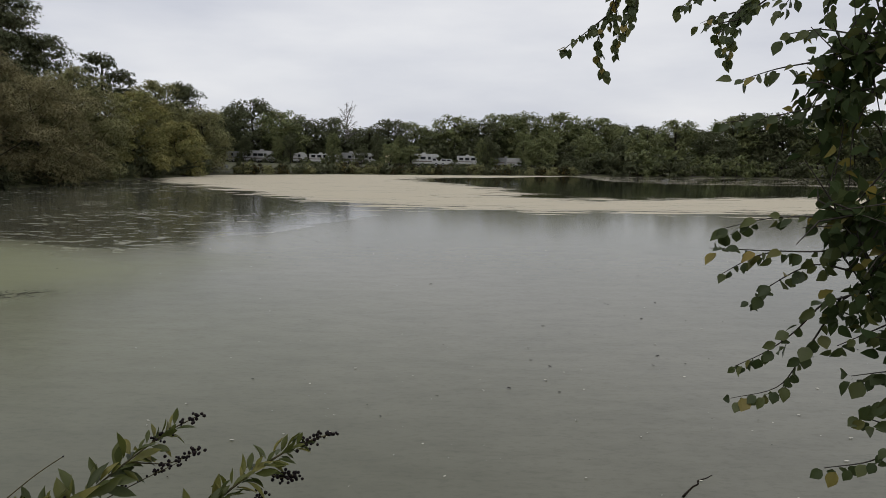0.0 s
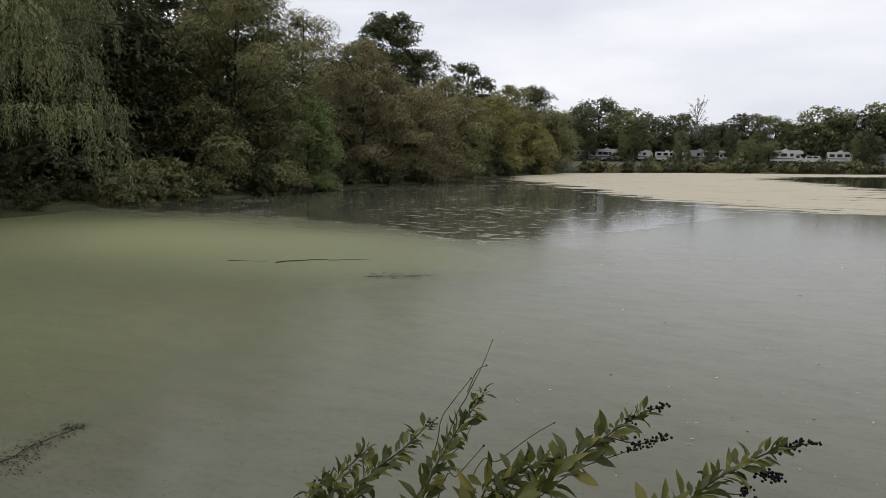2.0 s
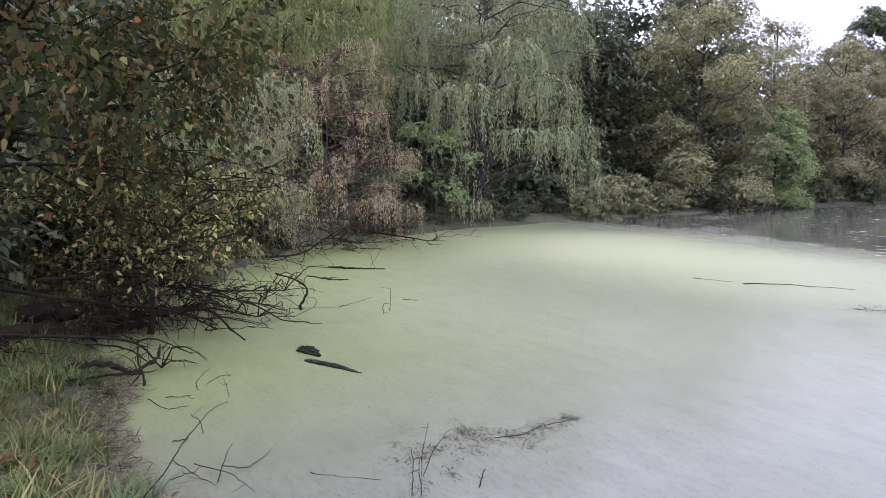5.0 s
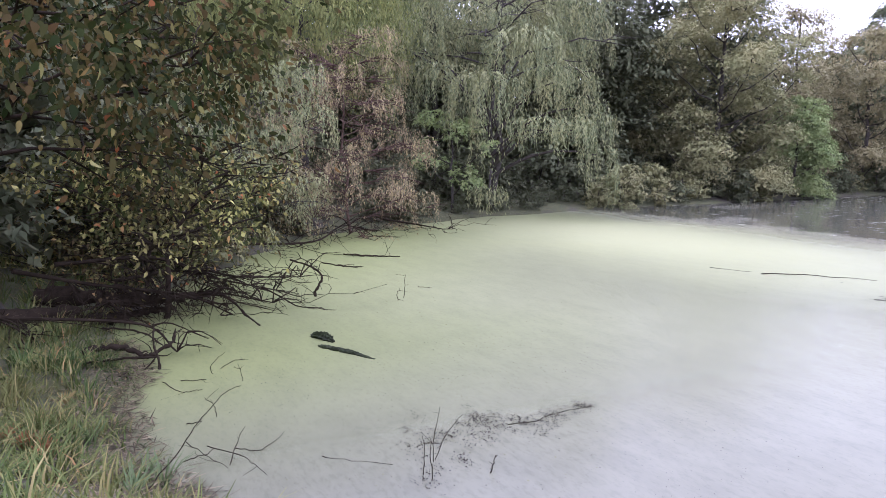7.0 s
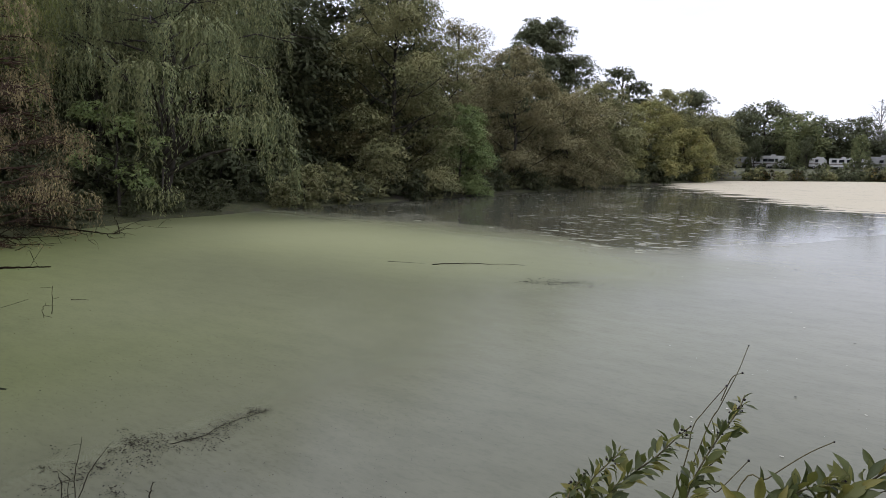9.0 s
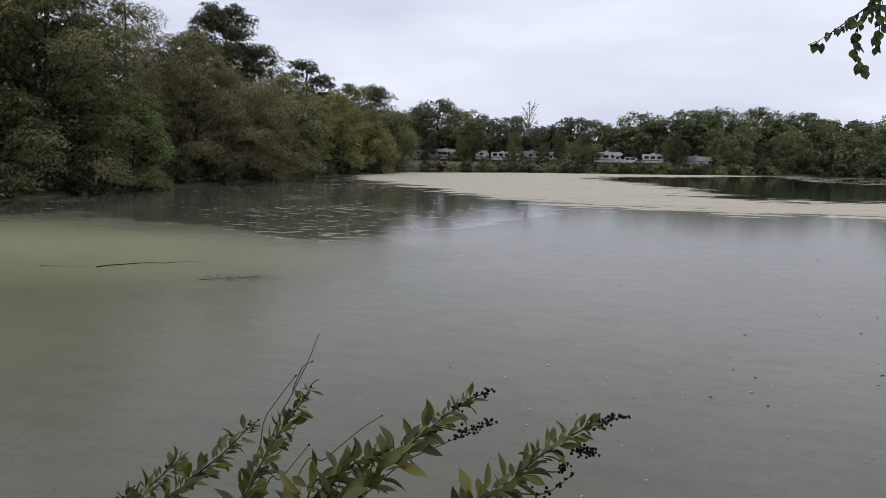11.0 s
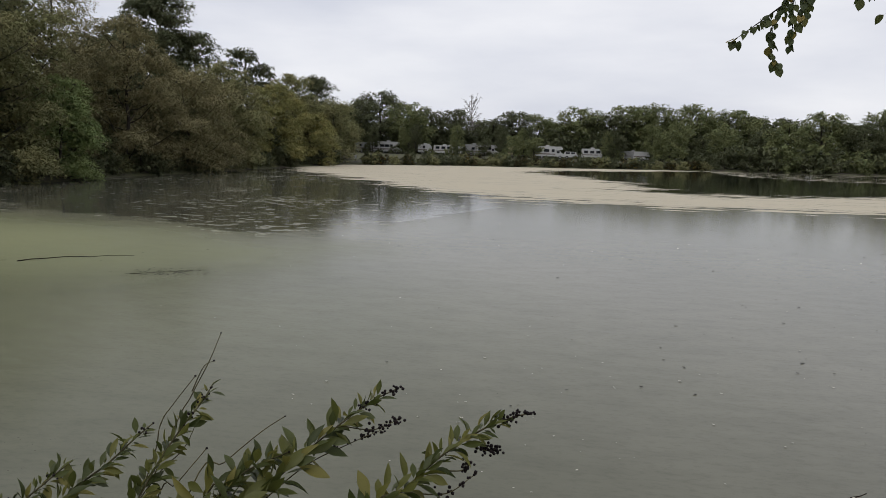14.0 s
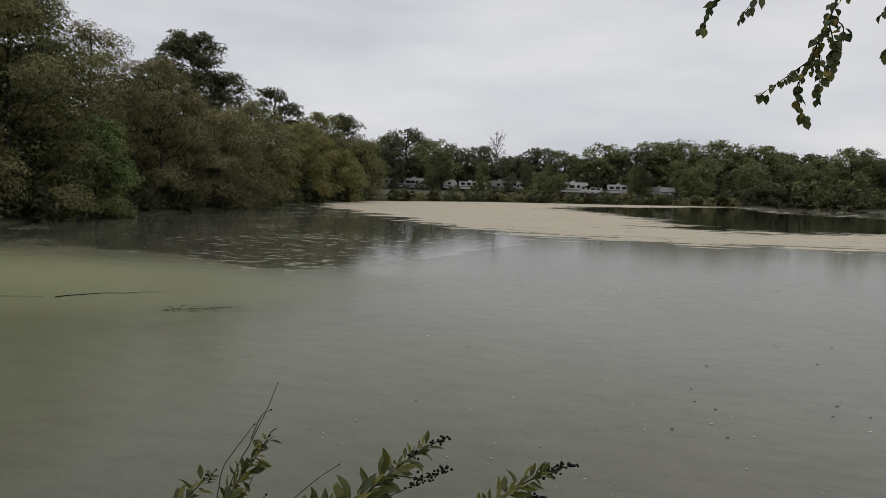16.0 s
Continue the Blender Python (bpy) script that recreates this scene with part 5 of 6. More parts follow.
def leafy_twig(points, thick, first, gap, size, reach):
    """A bough from its control points, with leaves set alternately along it and at its tip."""
    line = smooth_line(points, 5)
    t = np.linspace(0, 1, len(line))
    tube = np.column_stack([line, thick * (1 - 0.88 * t) + 0.0007])
    bough = part("branch", tubes_mesh("branch", local([tube], overhang), 6), BARK, overhang)
    far = np.concatenate([[0], np.cumsum(np.linalg.norm(np.diff(line, axis=0), axis=1))])
    s, side = max(first, far[-1] - reach), 1
    while s <= far[-1] + 1e-6:
        p = np.array([np.interp(s, far, line[:, c]) for c in range(3)])
        d = unit(np.array([np.interp(min(s + 0.03, far[-1]), far, line[:, c]) for c in range(3)]) - np.array([np.interp(s - 0.03, far, line[:, c]) for c in range(3)]))
        out = np.cross(d, (0, 0, 1.0)) * side
        way = d * rng_o.uniform(0.1, 0.8) + out * rng_o.uniform(0.3, 1.3) + np.array([0, 0, -1.0]) * rng_o.uniform(0.1, 1.2) + rng_o.normal(size=3) * 0.25
        ln = size * rng_o.uniform(0.6, 1.15)
        way = unit(way)
        set_leaf(overhang, ROUND_BLADES[rng_o.integers(0, 4)], p + way * ln * rng_o.uniform(0.25, 0.6), way, rng_o.normal(size=3) * 0.5 + np.array([-0.3, -0.8, 0.6]), ln)
        s += gap * rng_o.uniform(0.6, 1.4)
        side = -side
    return line


for k, pts in enumerate(BOUGHS):
    leafy_twig(pts, 0.0055 if len(pts) > 4 else 0.003, 0.05, 0.02, 0.055, 0.74)
for pts in TOP_TWIGS:
    pts = [(x + 0.07, y, z + 0.06) if y > 2.7 else (x, y, z) for x, y, z in pts]
    leafy_twig(pts, 0.005 if len(pts) > 3 else 0.003, 0.05, 0.011, 0.046, 0.5)
for pts in HIGH_TWIGS:
    leafy_twig(pts, 0.004, 0.05, 0.013, 0.05, 0.42)
# the thick of the foliage, close to the trunk
thick_n = 2600
fill = []
for k in range(120):
    b = BOUGHS[rng_o.choice([0, 1, 2, 3, 4, 6, 9, 10])]
    u = rng_o.uniform(0.25, 0.62)
    line = smooth_line(b, 6)
    p = line[int(u * (len(line) - 1))]
    q = p + rng_o.normal(size=3) * np.array([0.12, 0.12, 0.2])
    fill.append(np.array([[*p, 0.004], [*((p + q) / 2 + rng_o.normal(size=3) * 0.02), 0.003], [*q, 0.0015]]))
tagged(part("fine_twig", tubes_mesh("fine_twig", local(fill, overhang), 4), BARK, overhang), kind="stuff")
pick = rng_o.integers(0, len(fill), thick_n)
along_t = rng_o.uniform(0.1, 1.0, thick_n)[:, None]
starts = np.array([f[0, :3] for f in fill])[pick]
stops_ = np.array([f[2, :3] for f in fill])[pick]
place = starts + (stops_ - starts) * along_t + rng_o.normal(size=(thick_n, 3)) * 0.03 - np.array(overhang.matrix_basis.translation)
keep = (place[:, 0] + tree_x) > 1.15 + 0.3 * rng_o.random(thick_n)
part("crown", leaves_mesh("crown", place[keep], rng_o.normal(size=(keep.sum(), 3)) * 0.6 + np.array([0, 0.2, -0.6]), 0.054, 0.036, rng_o, ovate=True), LEAF_NEAR, overhang)

# ---- berry stalks at the foot of the view ----
STALKS = [
    ("right", [(-0.62, 0.85, 1.35), (-0.506, 1.09, 1.906), (-0.428, 1.176, 1.975), (-0.372, 1.236, 2.02), (-0.3, 1.29, 2.06), (-0.247, 1.328, 2.076), (-0.208, 1.359, 2.079)],
     [[(-0.327, 1.289, 2.035), (-0.293, 1.29, 2.019), (-0.263, 1.294, 2.024)], [(-0.382, 1.241, 1.99), (-0.333, 1.252, 1.988), (-0.316, 1.259, 2.002)], [(-0.433, 1.213, 1.95), (-0.357, 1.23, 1.948), (-0.303, 1.252, 1.984)]]),
    ("middle", [(-0.9, 0.85, 1.25), (-0.818, 1.148, 1.822), (-0.759, 1.249, 1.886), (-0.688, 1.342, 1.952), (-0.63, 1.413, 1.996), (-0.577, 1.472, 2.031), (-0.524, 1.523, 2.051)],
     [[(-0.64, 1.41, 1.99), (-0.564, 1.452, 1.971), (-0.506, 1.474, 1.997)], [(-0.8, 1.2, 1.83), (-0.707, 1.359, 1.902), (-0.614, 1.408, 1.948), (-0.541, 1.438, 1.979)]]),
    ("slim", [(-1.0, 0.9, 1.3), (-0.921, 1.251, 1.868), (-0.865, 1.307, 1.923), (-0.803, 1.359, 1.978), (-0.757, 1.389, 2.009)], []),
    ("low", [(-0.95, 0.85, 1.3), (-0.872, 1.207, 1.857), (-0.834, 1.241, 1.885), (-0.797, 1.278, 1.926), (-0.721, 1.322, 1.956)], []),
    ("left", [(-1.02, 0.8, 1.3), (-0.991, 1.113, 1.813), (-0.995, 1.213, 1.902), (-0.977, 1.308, 1.977), (-0.957, 1.384, 2.027), (-0.957, 1.439, 2.054)],
     [[(-1.043, 1.221, 1.824), (-1.007, 1.282, 1.895), (-0.971, 1.323, 1.937), (-0.955, 1.355, 1.989)]]),
    ("reed", [(-1.1, 0.9, 1.3), (-1.031, 1.338, 1.909), (-1.006, 1.422, 2.022), (-0.987, 1.477, 2.094), (-0.977, 1.519, 2.154)], [[(-1.008, 1.43, 2.031), (-0.996, 1.465, 2.082), (-0.976, 1.479, 2.095)]]),
    ("reed", [(-1.12, 0.9, 1.3), (-1.055, 1.29, 1.844), (-1.048, 1.357, 1.97), (-1.032, 1.384, 2.011), (-0.996, 1.426, 2.072)], []),
    ("far_left", [(-1.16, 0.75, 1.3), (-1.129, 1.03, 1.836), (-1.106, 1.13, 1.912), (-1.073, 1.205, 1.947), (-1.052, 1.265, 1.977), (-1.037, 1.313, 1.995)], []),
    ("far_left", [(-1.14, 0.72, 1.3), (-1.134, 0.973, 1.867), (-1.15, 1.045, 1.922), (-1.144, 1.108, 1.942), (-1.133, 1.171, 1.96)], []),
    ("far_left", [(-1.13, 0.7, 1.35), (-1.144, 0.913, 1.88), (-1.154, 0.971, 1.925), (-1.154, 1.022, 1.95)], []),
    ("reed", [(-1.0, 0.9, 1.3), (-0.978, 1.205, 1.842), (-0.947, 1.25, 1.891), (-0.904, 1.303, 1.954)], []),
]
rng_s = np.random.default_rng(21)


def berries_mesh(points, radius):
    bm = bmesh.new()
    for p in points:
        bmesh.ops.create_icosphere(bm, subdivisions=1, radius=radius * rng_s.uniform(0.75, 1.2), matrix=Matrix.Translation(p))
    for f in bm.faces:
        f.smooth = True
    return bm


for kind, pts, sides_ in STALKS:
    foot = (pts[0][0], pts[0][1], ground_z(pts[0][0], pts[0][1]) - 0.02)
    label = {"right": "leafy stalk ending in clusters of dark berries", "middle": "tall leafy stalk with two clusters of dark berries", "left": "upright leafy stalk with dark seed heads",
             "reed": "thin bare stem with a dark bud", "slim": "thin arching stem with a dark bud", "low": "short leafy green stalk", "far_left": "bushy leafy stalk with small dark buds"}[kind]
    ob = thing("berry_stalk" if kind in ("right", "middle", "left") else "weed_stalk", foot, label, "plant", "stalks on the near bank")
    main = smooth_line([foot, *pts], 6)
    t = np.linspace(0, 1, len(main))
    slim = kind in ("reed", "slim")
    tubes = [np.column_stack([main, (0.0014 if slim else 0.0026) * (1 - 0.75 * t) + 0.0006])]
    for sd in sides_:
        l2 = smooth_line(sd, 5)
        tubes.append(np.column_stack([l2, np.linspace(0.0016, 0.0007, len(l2))]))
    part("stem", tubes_mesh("stem", local(tubes, ob), 6), STEM, ob)
    o = np.array(ob.matrix_basis.translation)
    # leaves
    if not slim:
        far = np.concatenate([[0], np.cumsum(np.linalg.norm(np.diff(main, axis=0), axis=1))])
        s, stop = far[-1] - 0.5, far[-1] - (0.06 if kind in ("right", "middle") else 0.02)
        turn = rng_s.uniform(0, 6)
        while s < stop:
            p = np.array([np.interp(s, far, main[:, c]) for c in range(3)])
            d = unit(np.array([np.interp(s + 0.02, far, main[:, c]) for c in range(3)]) - p + 1e-9)
            a = unit(np.cross(d, (0.3, 0.2, 1.0)))
            b = np.cross(d, a)
            turn += 2.4
            out = a * math.cos(turn) + b * math.sin(turn)
            near_tip = (far[-1] - s) / 0.5
            ln = rng_s.uniform(0.55, 1.25) * (0.036 + 0.042 * min(1, near_tip * 1.6)) * {"right": 0.62, "middle": 0.85, "low": 0.9}.get(kind, 0.68)
            way = d * rng_s.uniform(0.15, 1.0) + out * rng_s.uniform(0.4, 1.0) + rng_s.normal(size=3) * 0.2
            set_leaf(ob, LANCE_BLADES[rng_s.integers(0, 3)], p + unit(way) * ln * 0.2, way, d * 0.3 + np.array([0, -0.5, 0.8]) + rng_s.normal(size=3) * 0.6, ln)
            s += rng_s.uniform(0.0034, 0.0085) * {"right": 0.52, "middle": 0.66}.get(kind, 0.62)
    # berries
    heads = []
    if kind in ("right", "middle"):
        for j, l2 in enumerate([main[-9:], *[smooth_line(sd, 5)[-7:] for sd in sides_]]):
            for q in range(38 if j < 2 else 20):
                c = l2[rng_s.integers(0, len(l2))]
                heads.append(c + rng_s.normal(size=3) * 0.006 - o)
        tagged(part("berry_head", berries_mesh(heads, 0.0037), BERRY, ob, "dark purple berries"), kind="stuff")
    elif kind == "left":
        for q in range(26):
            part("seed_head", berries_mesh([main[rng_s.integers(len(main) - 12, len(main) - 2)] + rng_s.normal(size=3) * 0.005 - o], 0.003), BERRY, ob, "dark seed head")
    else:
        ends = [main[-1]] + [sd[-1] for sd in sides_]
        for e in ends + ([main[-5] + rng_s.normal(size=3) * 0.008 for q in range(6)] if kind == "far_left" else []):
            part("bud", berries_mesh([np.array(e) - o], 0.003), BERRY, ob, "dark dry bud")

# ---- the near left bank: an overhanging tree, fallen branches, grass ----
nx_, ny_ = -10.8, -2.3
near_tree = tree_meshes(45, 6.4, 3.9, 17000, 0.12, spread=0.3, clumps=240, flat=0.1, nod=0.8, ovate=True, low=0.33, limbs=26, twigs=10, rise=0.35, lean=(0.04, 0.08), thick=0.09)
# part of this crown's shade is put into its leaf colour
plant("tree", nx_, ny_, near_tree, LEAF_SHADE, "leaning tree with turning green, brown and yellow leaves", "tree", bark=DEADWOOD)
plant("shrub", -12.9, 0.3, tree_meshes(46, 2.9, 1.7, 2400, 0.1, spread=0.17, clumps=60, low=0.45, limbs=16, lean=(0.05, 0.3), flat=0.3, nod=0.3, ovate=True), LEAF_YELLOW, "tangled shrub with yellowing leaves over the water", "shrub", bark=DEADWOOD)
plant("shrub", -14.6, 0.3, tree_meshes(47, 2.2, 1.9, 5000, 0.1, spread=0.25, low=0.05, limbs=16), LEAF_YELLOW, "low shrub with yellow and rust leaves", "shrub", bark=DEADWOOD)

rng_d = np.random.default_rng(8)


def crooked(start, end, thick, rng, bend=0.1, n=7, sag=0.0):
    start, end = np.array(start, float), np.array(end, float)
    t = np.linspace(0, 1, n)
    ln = np.linalg.norm(end - start)
    p = start + np.outer(t, end - start) + np.outer(np.sin(t * np.pi), rng.normal(size=3) * bend * ln) + rng.normal(size=(n, 3)) * 0.025 * ln * np.sin(t * np.pi)[:, None]
    p[:, 2] -= sag * 4 * t * (1 - t)
    return np.column_stack([p, thick * (1 - 0.82 * t) + 0.0014])


def fallen(name, trunk, label, twigs, reach, seed):
    """A fallen bough lying from the bank onto the water, with its crooked twigs."""
    rng = np.random.default_rng(seed)
    ob = thing(name, tuple(trunk[0]), label, "branch", "fallen branches")
    trunk = [trunk[0]] + [tuple(np.array(p) + rng.normal(size=3) * np.array([0.22, 0.22, 0.1])) for p in trunk[1:]]
    main = smooth_line([(*p, r) for p, r in zip(trunk, np.linspace(0.036, 0.01, len(trunk)))], 6)
    main[:, 2] = np.maximum(main[:, 2], 0.03)
    part("bough", tubes_mesh("bough", local([main], ob), 8), DEADWOOD, ob)
    for k in range(twigs):
        lines = []
        p = main[rng.integers(2, len(main)), :3]
        e = p + rng.normal(size=3) * np.array([reach, reach, 0.0]) * 0.55 + np.array([0.12, 0.4 * reach, 0])
        e[2] = rng.choice([0.02, 0.05, 0.25, 0.5]) * rng.uniform(0.5, 1.2)
        tw = crooked(p, e, rng.uniform(0.006, 0.016), rng, 0.14, 7, -0.08)
        tw[:, 2] = np.maximum(tw[:, 2], 0.01)
        lines.append(tw)
        for j in range(2):
            q = tw[rng.integers(2, 6), :3]
            f = q + rng.normal(size=3) * 0.22 * reach
            f[2] = max(0.01, f[2])
            lines.append(crooked(q, f, 0.005, rng, 0.12, 5))
        part("twig", tubes_mesh("twig", local(lines, ob), 5), DEADWOOD, ob)
    return ob


fallen("fallen_branch", [(-13.2, -0.6, 0.5), (-12.95, 0.1, 0.38), (-13.2, 0.75, 0.3), (-13.6, 1.35, 0.25), (-13.5, 2.1, 0.15)], "dark fallen bough with bare twigs reaching over duckweed", 62, 0.95, 3)
fallen("fallen_branch", [(-13.4, -0.4, 0.6), (-14.0, 1.0, 0.45), (-14.6, 2.2, 0.35), (-15.2, 3.3, 0.25)], "long dead bough lying low over the water", 44, 0.9, 4)

fallen("fallen_branch", [(-12.2, -1.7, 1.05), (-12.5, -0.7, 0.85), (-12.5, 0.4, 0.5), (-12.3, 1.3, 0.14)], "dark dead bough arching from the bank into the duckweed", 40, 0.8, 9)
fallen("fallen_branch", [(-13.0, -1.2, 1.0), (-13.3, 0.0, 0.85), (-13.5, 1.2, 0.6), (-13.2, 2.3, 0.2)], "dead bough with a tangle of bare twigs over the water", 46, 0.85, 11)
fallen("fallen_branch", [(-11.3, -1.9, 0.7), (-11.3, -1.1, 0.55), (-11.1, -0.4, 0.3), (-10.9, 0.3, 0.08)], "low dead bough with bare twigs beside the grass", 22, 0.6, 13)


def old_trunk(label, points, seed):
    """A rotten trunk lying on the bank: an uneven tube with a rough skin."""
    rng = np.random.default_rng(seed)
    ob = thing("fallen_log", tuple(points[0][:3]), label, "log")
    line = smooth_line(points, 9)
    line[:, :3] += rng.normal(size=(len(line), 3)) * 0.012
    line[:, 3] *= rng.uniform(0.75, 1.25, len(line))
    me = tubes_mesh("wood", local([line], ob), 14)
    co = np.empty(len(me.vertices) * 3, np.float32)
    me.vertices.foreach_get("co", co)
    me.vertices.foreach_set("co", co + rng.normal(size=co.shape).astype(np.float32) * 0.014)
    part("wood", me, DEADWOOD, ob)
    return ob


old_trunk("dark rotten trunk lying from the bank towards the water", [(-13.5, -1.5, 0.42, 0.17), (-13.15, -0.6, 0.4, 0.13), (-12.9, 0.1, 0.34, 0.09), (-13.2, 0.74, 0.28, 0.06), (-13.6, 1.35, 0.22, 0.03)], 51)
old_trunk("brown rotten trunk half sunk at the water's edge", [(-12.2, -1.5, 0.2, 0.13), (-12.5, -0.8, 0.14, 0.1), (-12.85, -0.3, 0.1, 0.07), (-13.25, 0.2, 0.07, 0.05), (-13.4, 0.6, 0.05, 0.02)], 52)
old_trunk("dark root mass under the leaning tree", [(-11.4, -2.6, 0.5, 0.17), (-11.9, -1.7, 0.42, 0.15), (-12.6, -0.9, 0.3, 0.08)], 53)
fallen("fallen_branch", [(-18.5, 2.4, 0.5), (-20.3, 4.6, 0.5), (-22.2, 6.4, 0.3), (-22.8, 7.6, 0.1)], "dead bough beneath the browning shrub", 40, 1.6, 6)
fallen("fallen_branch", [(-24.2, 8.8, 0.4), (-23.6, 10.0, 0.2), (-23.0, 11.2, 0.06)], "dead stick lying out from the bank", 14, 0.9, 7)

# snags that stand in the water
for k, line in enumerate([
        [(-13.49, 3.17, -0.1, 0.024), (-13.53, 3.2, 0.12, 0.028), (-13.6, 3.3, 0.34, 0.024), (-13.9, 3.2, 0.5, 0.02), (-14.5, 2.9, 0.6, 0.016)],
        [(-18.6, 5.4, 0.05, 0.018), (-18.27, 5.75, 0.03, 0.022), (-17.95, 6.2, 0.02, 0.02), (-17.66, 6.69, 0.01, 0.012)],
        [(-16.9, 4.3, 0.12, 0.013), (-16.7, 4.61, 0.06, 0.015), (-16.5, 4.9, 0.03, 0.014), (-16.32, 5.15, 0.04, 0.008)],
        [(-11.57, 1.67, 0.0, 0.012), (-11.95, 1.52, 0.14, 0.016), (-12.3, 1.35, 0.35, 0.02), (-12.5, 1.2, 0.4, 0.02)],
        [(-10.32, -0.82, 0.2, 0.035), (-10.48, -0.66, 0.2, 0.04), (-10.44, -0.3, 0.16, 0.036), (-10.12, -0.12, 0.12, 0.03), (-10.21, 0.03, 0.14, 0.024), (-10.32, 0.22, 0.2, 0.022), (-10.69, 0.34, 0.3, 0.012)],
        [(-9.93, -0.82, 0.17, 0.016), (-10.12, -0.45, 0.13, 0.015), (-9.99, 0.0, 0.12, 0.012)],
        [(-10.7, 0.05, 0.4, 0.008), (-10.3, 0.02, 0.22, 0.012), (-9.99, 0.0, 0.12, 0.016), (-9.78, 0.04, -0.05, 0.014)],
        [(-9.99, 0.0, 0.12, 0.012), (-9.9, -0.16, -0.05, 0.01)],
        [(-11.21, -0.6, 0.3, 0.014), (-11.08, -0.35, 0.3, 0.013), (-10.71, -0.07, 0.28, 0.011), (-10.25, 0.11, 0.2, 0.008)],
        [(-10.2, -0.9, 0.16, 0.012), (-9.8, -0.55, 0.05, 0.01), (-9.5, -0.3, 0.03, 0.006)]]):
    line = [(x + rng_d.normal() * 0.015, y + rng_d.normal() * 0.015, z, r * rng_d.uniform(0.8, 1.2)) for x, y, z, r in line]
    start = line[0][:3]
    ob = thing("snag", start, "dark dead branch standing out of the duckweed", "branch", "snags in the water")
    curve = smooth_line(line, 6)
    curve[:, :3] += rng_d.normal(size=(len(curve), 3)) * 0.35 * curve[:, 3:]
    curve[:, 3] *= rng_d.uniform(0.75, 1.3, len(curve))
    part("wood", tubes_mesh("wood", local([curve], ob), 8), DEADWOOD, ob)
    for j in range(2 + len(line) // 2):
        a = curve[rng_d.integers(2, len(curve) - 1)]
        b = a[:3] + rng_d.normal(size=3) * np.array([0.22, 0.22, 0.12]) * (0.5 + 12 * a[3])
        b[2] = max(0.0, b[2])
        part("twig", tubes_mesh("twig", local([crooked(a[:3], b, 0.35 * a[3], rng_d, 0.12, 5)], ob), 5), DEADWOOD, ob)

# twigs that stand or float near the edge
def twig_group(label, lines, thick):
    ob = thing("twig_cluster", (*lines[0][0][:2], 0.0), label, "twig", "twigs in the water")
    for pts in lines:
        n = len(pts)
        line = smooth_line([(*p, r) for p, r in zip(pts, np.linspace(thick, thick * 0.45, n))], 5)
        line[1:-1, :3] += rng_d.normal(size=(len(line) - 2, 3)) * thick * 0.9
        tubes = [line]
        for q in range(2 if n > 2 else 1):
            a = line[rng_d.integers(2, len(line) - 1), :3]
            b = a + rng_d.normal(size=3) * np.array([0.09, 0.09, 0.04])
            tubes.append(np.array([[*a, thick * 0.5], [*((a + b) / 2 + rng_d.normal(size=3) * 0.012), thick * 0.4], [*b, thick * 0.25]]))
        part("stem", tubes_mesh("stem", local(tubes, ob), 5), DEADWOOD, ob)


twig_group("tangle of dark broken twigs lying in the duckweed", [
    [(-7.1, 0.03, 0.06), (-6.76, 0.14, 0.05), (-6.49, 0.3, 0.0)], [(-6.53, 0.31, -0.02), (-6.7, 0.42, 0.12), (-6.89, 0.53, 0.2)], [(-6.79, -0.04, 0.01), (-6.77, 0.12, 0.04), (-6.83, 0.24, 0.06)],
    [(-6.92, 0.19, 0.06), (-6.58, 0.42, 0.06), (-6.39, 0.5, 0.04), (-6.21, 0.57, 0.0)], [(-6.76, 0.41, 0.06), (-6.7, 0.61, 0.02), (-6.89, 0.81, 0.01), (-7.04, 0.92, 0.02)]], 0.0048)
twig_group("thin bare stems rising from the water", [
    [(-9.32, 0.62, -0.02), (-9.42, 0.59, 0.05), (-9.58, 0.69, 0.12), (-9.69, 0.81, 0.16)], [(-9.52, 0.73, 0.0), (-9.6, 0.89, 0.06), (-9.5, 1.03, 0.08)], [(-8.86, 0.88, -0.02), (-9.0, 0.89, 0.06), (-9.23, 0.89, 0.12)]], 0.005)
twig_group("loose sticks floating off the muddy edge", [
    [(-9.2, 0.21, 0.01), (-9.11, 0.49, 0.01)], [(-9.21, 0.01, 0.02), (-8.89, 0.12, 0.01), (-8.75, 0.22, 0.01), (-8.76, 0.4, 0.01)], [(-7.73, 0.4, -0.02), (-7.97, 0.42, 0.04), (-8.35, 0.37, 0.05)], [(-7.71, 0.1, 0.01), (-7.71, 0.25, 0.01)]], 0.006)
twig_group("long thin stalk leaning out from the bank", [[(-5.75, -0.42, 0.25), (-6.39, -0.08, 0.3), (-6.92, 0.16, 0.34), (-7.35, 0.44, 0.4), (-7.42, 0.6, 0.42)]], 0.006)
twig_group("fine bare stems standing in the scum", [[(-5.8, 1.95, -0.03), (-5.85, 1.98, 0.2), (-5.98, 2.1, 0.42)], [(-5.8, 1.95, -0.03), (-5.95, 2.15, 0.16), (-6.1, 2.4, 0.26)], [(-5.6, 1.75, -0.03), (-5.66, 1.8, 0.14), (-5.74, 1.82, 0.3)], [(-5.5, 1.8, -0.03), (-5.5, 1.78, 0.2), (-5.55, 1.8, 0.34)]], 0.004)
twig_group("thin crooked twig lying along the drift", [[(-6.25, 3.0, 0.005), (-6.2, 3.3, 0.008), (-6.3, 3.6, 0.005), (-6.28, 4.05, 0.008)]], 0.0035)
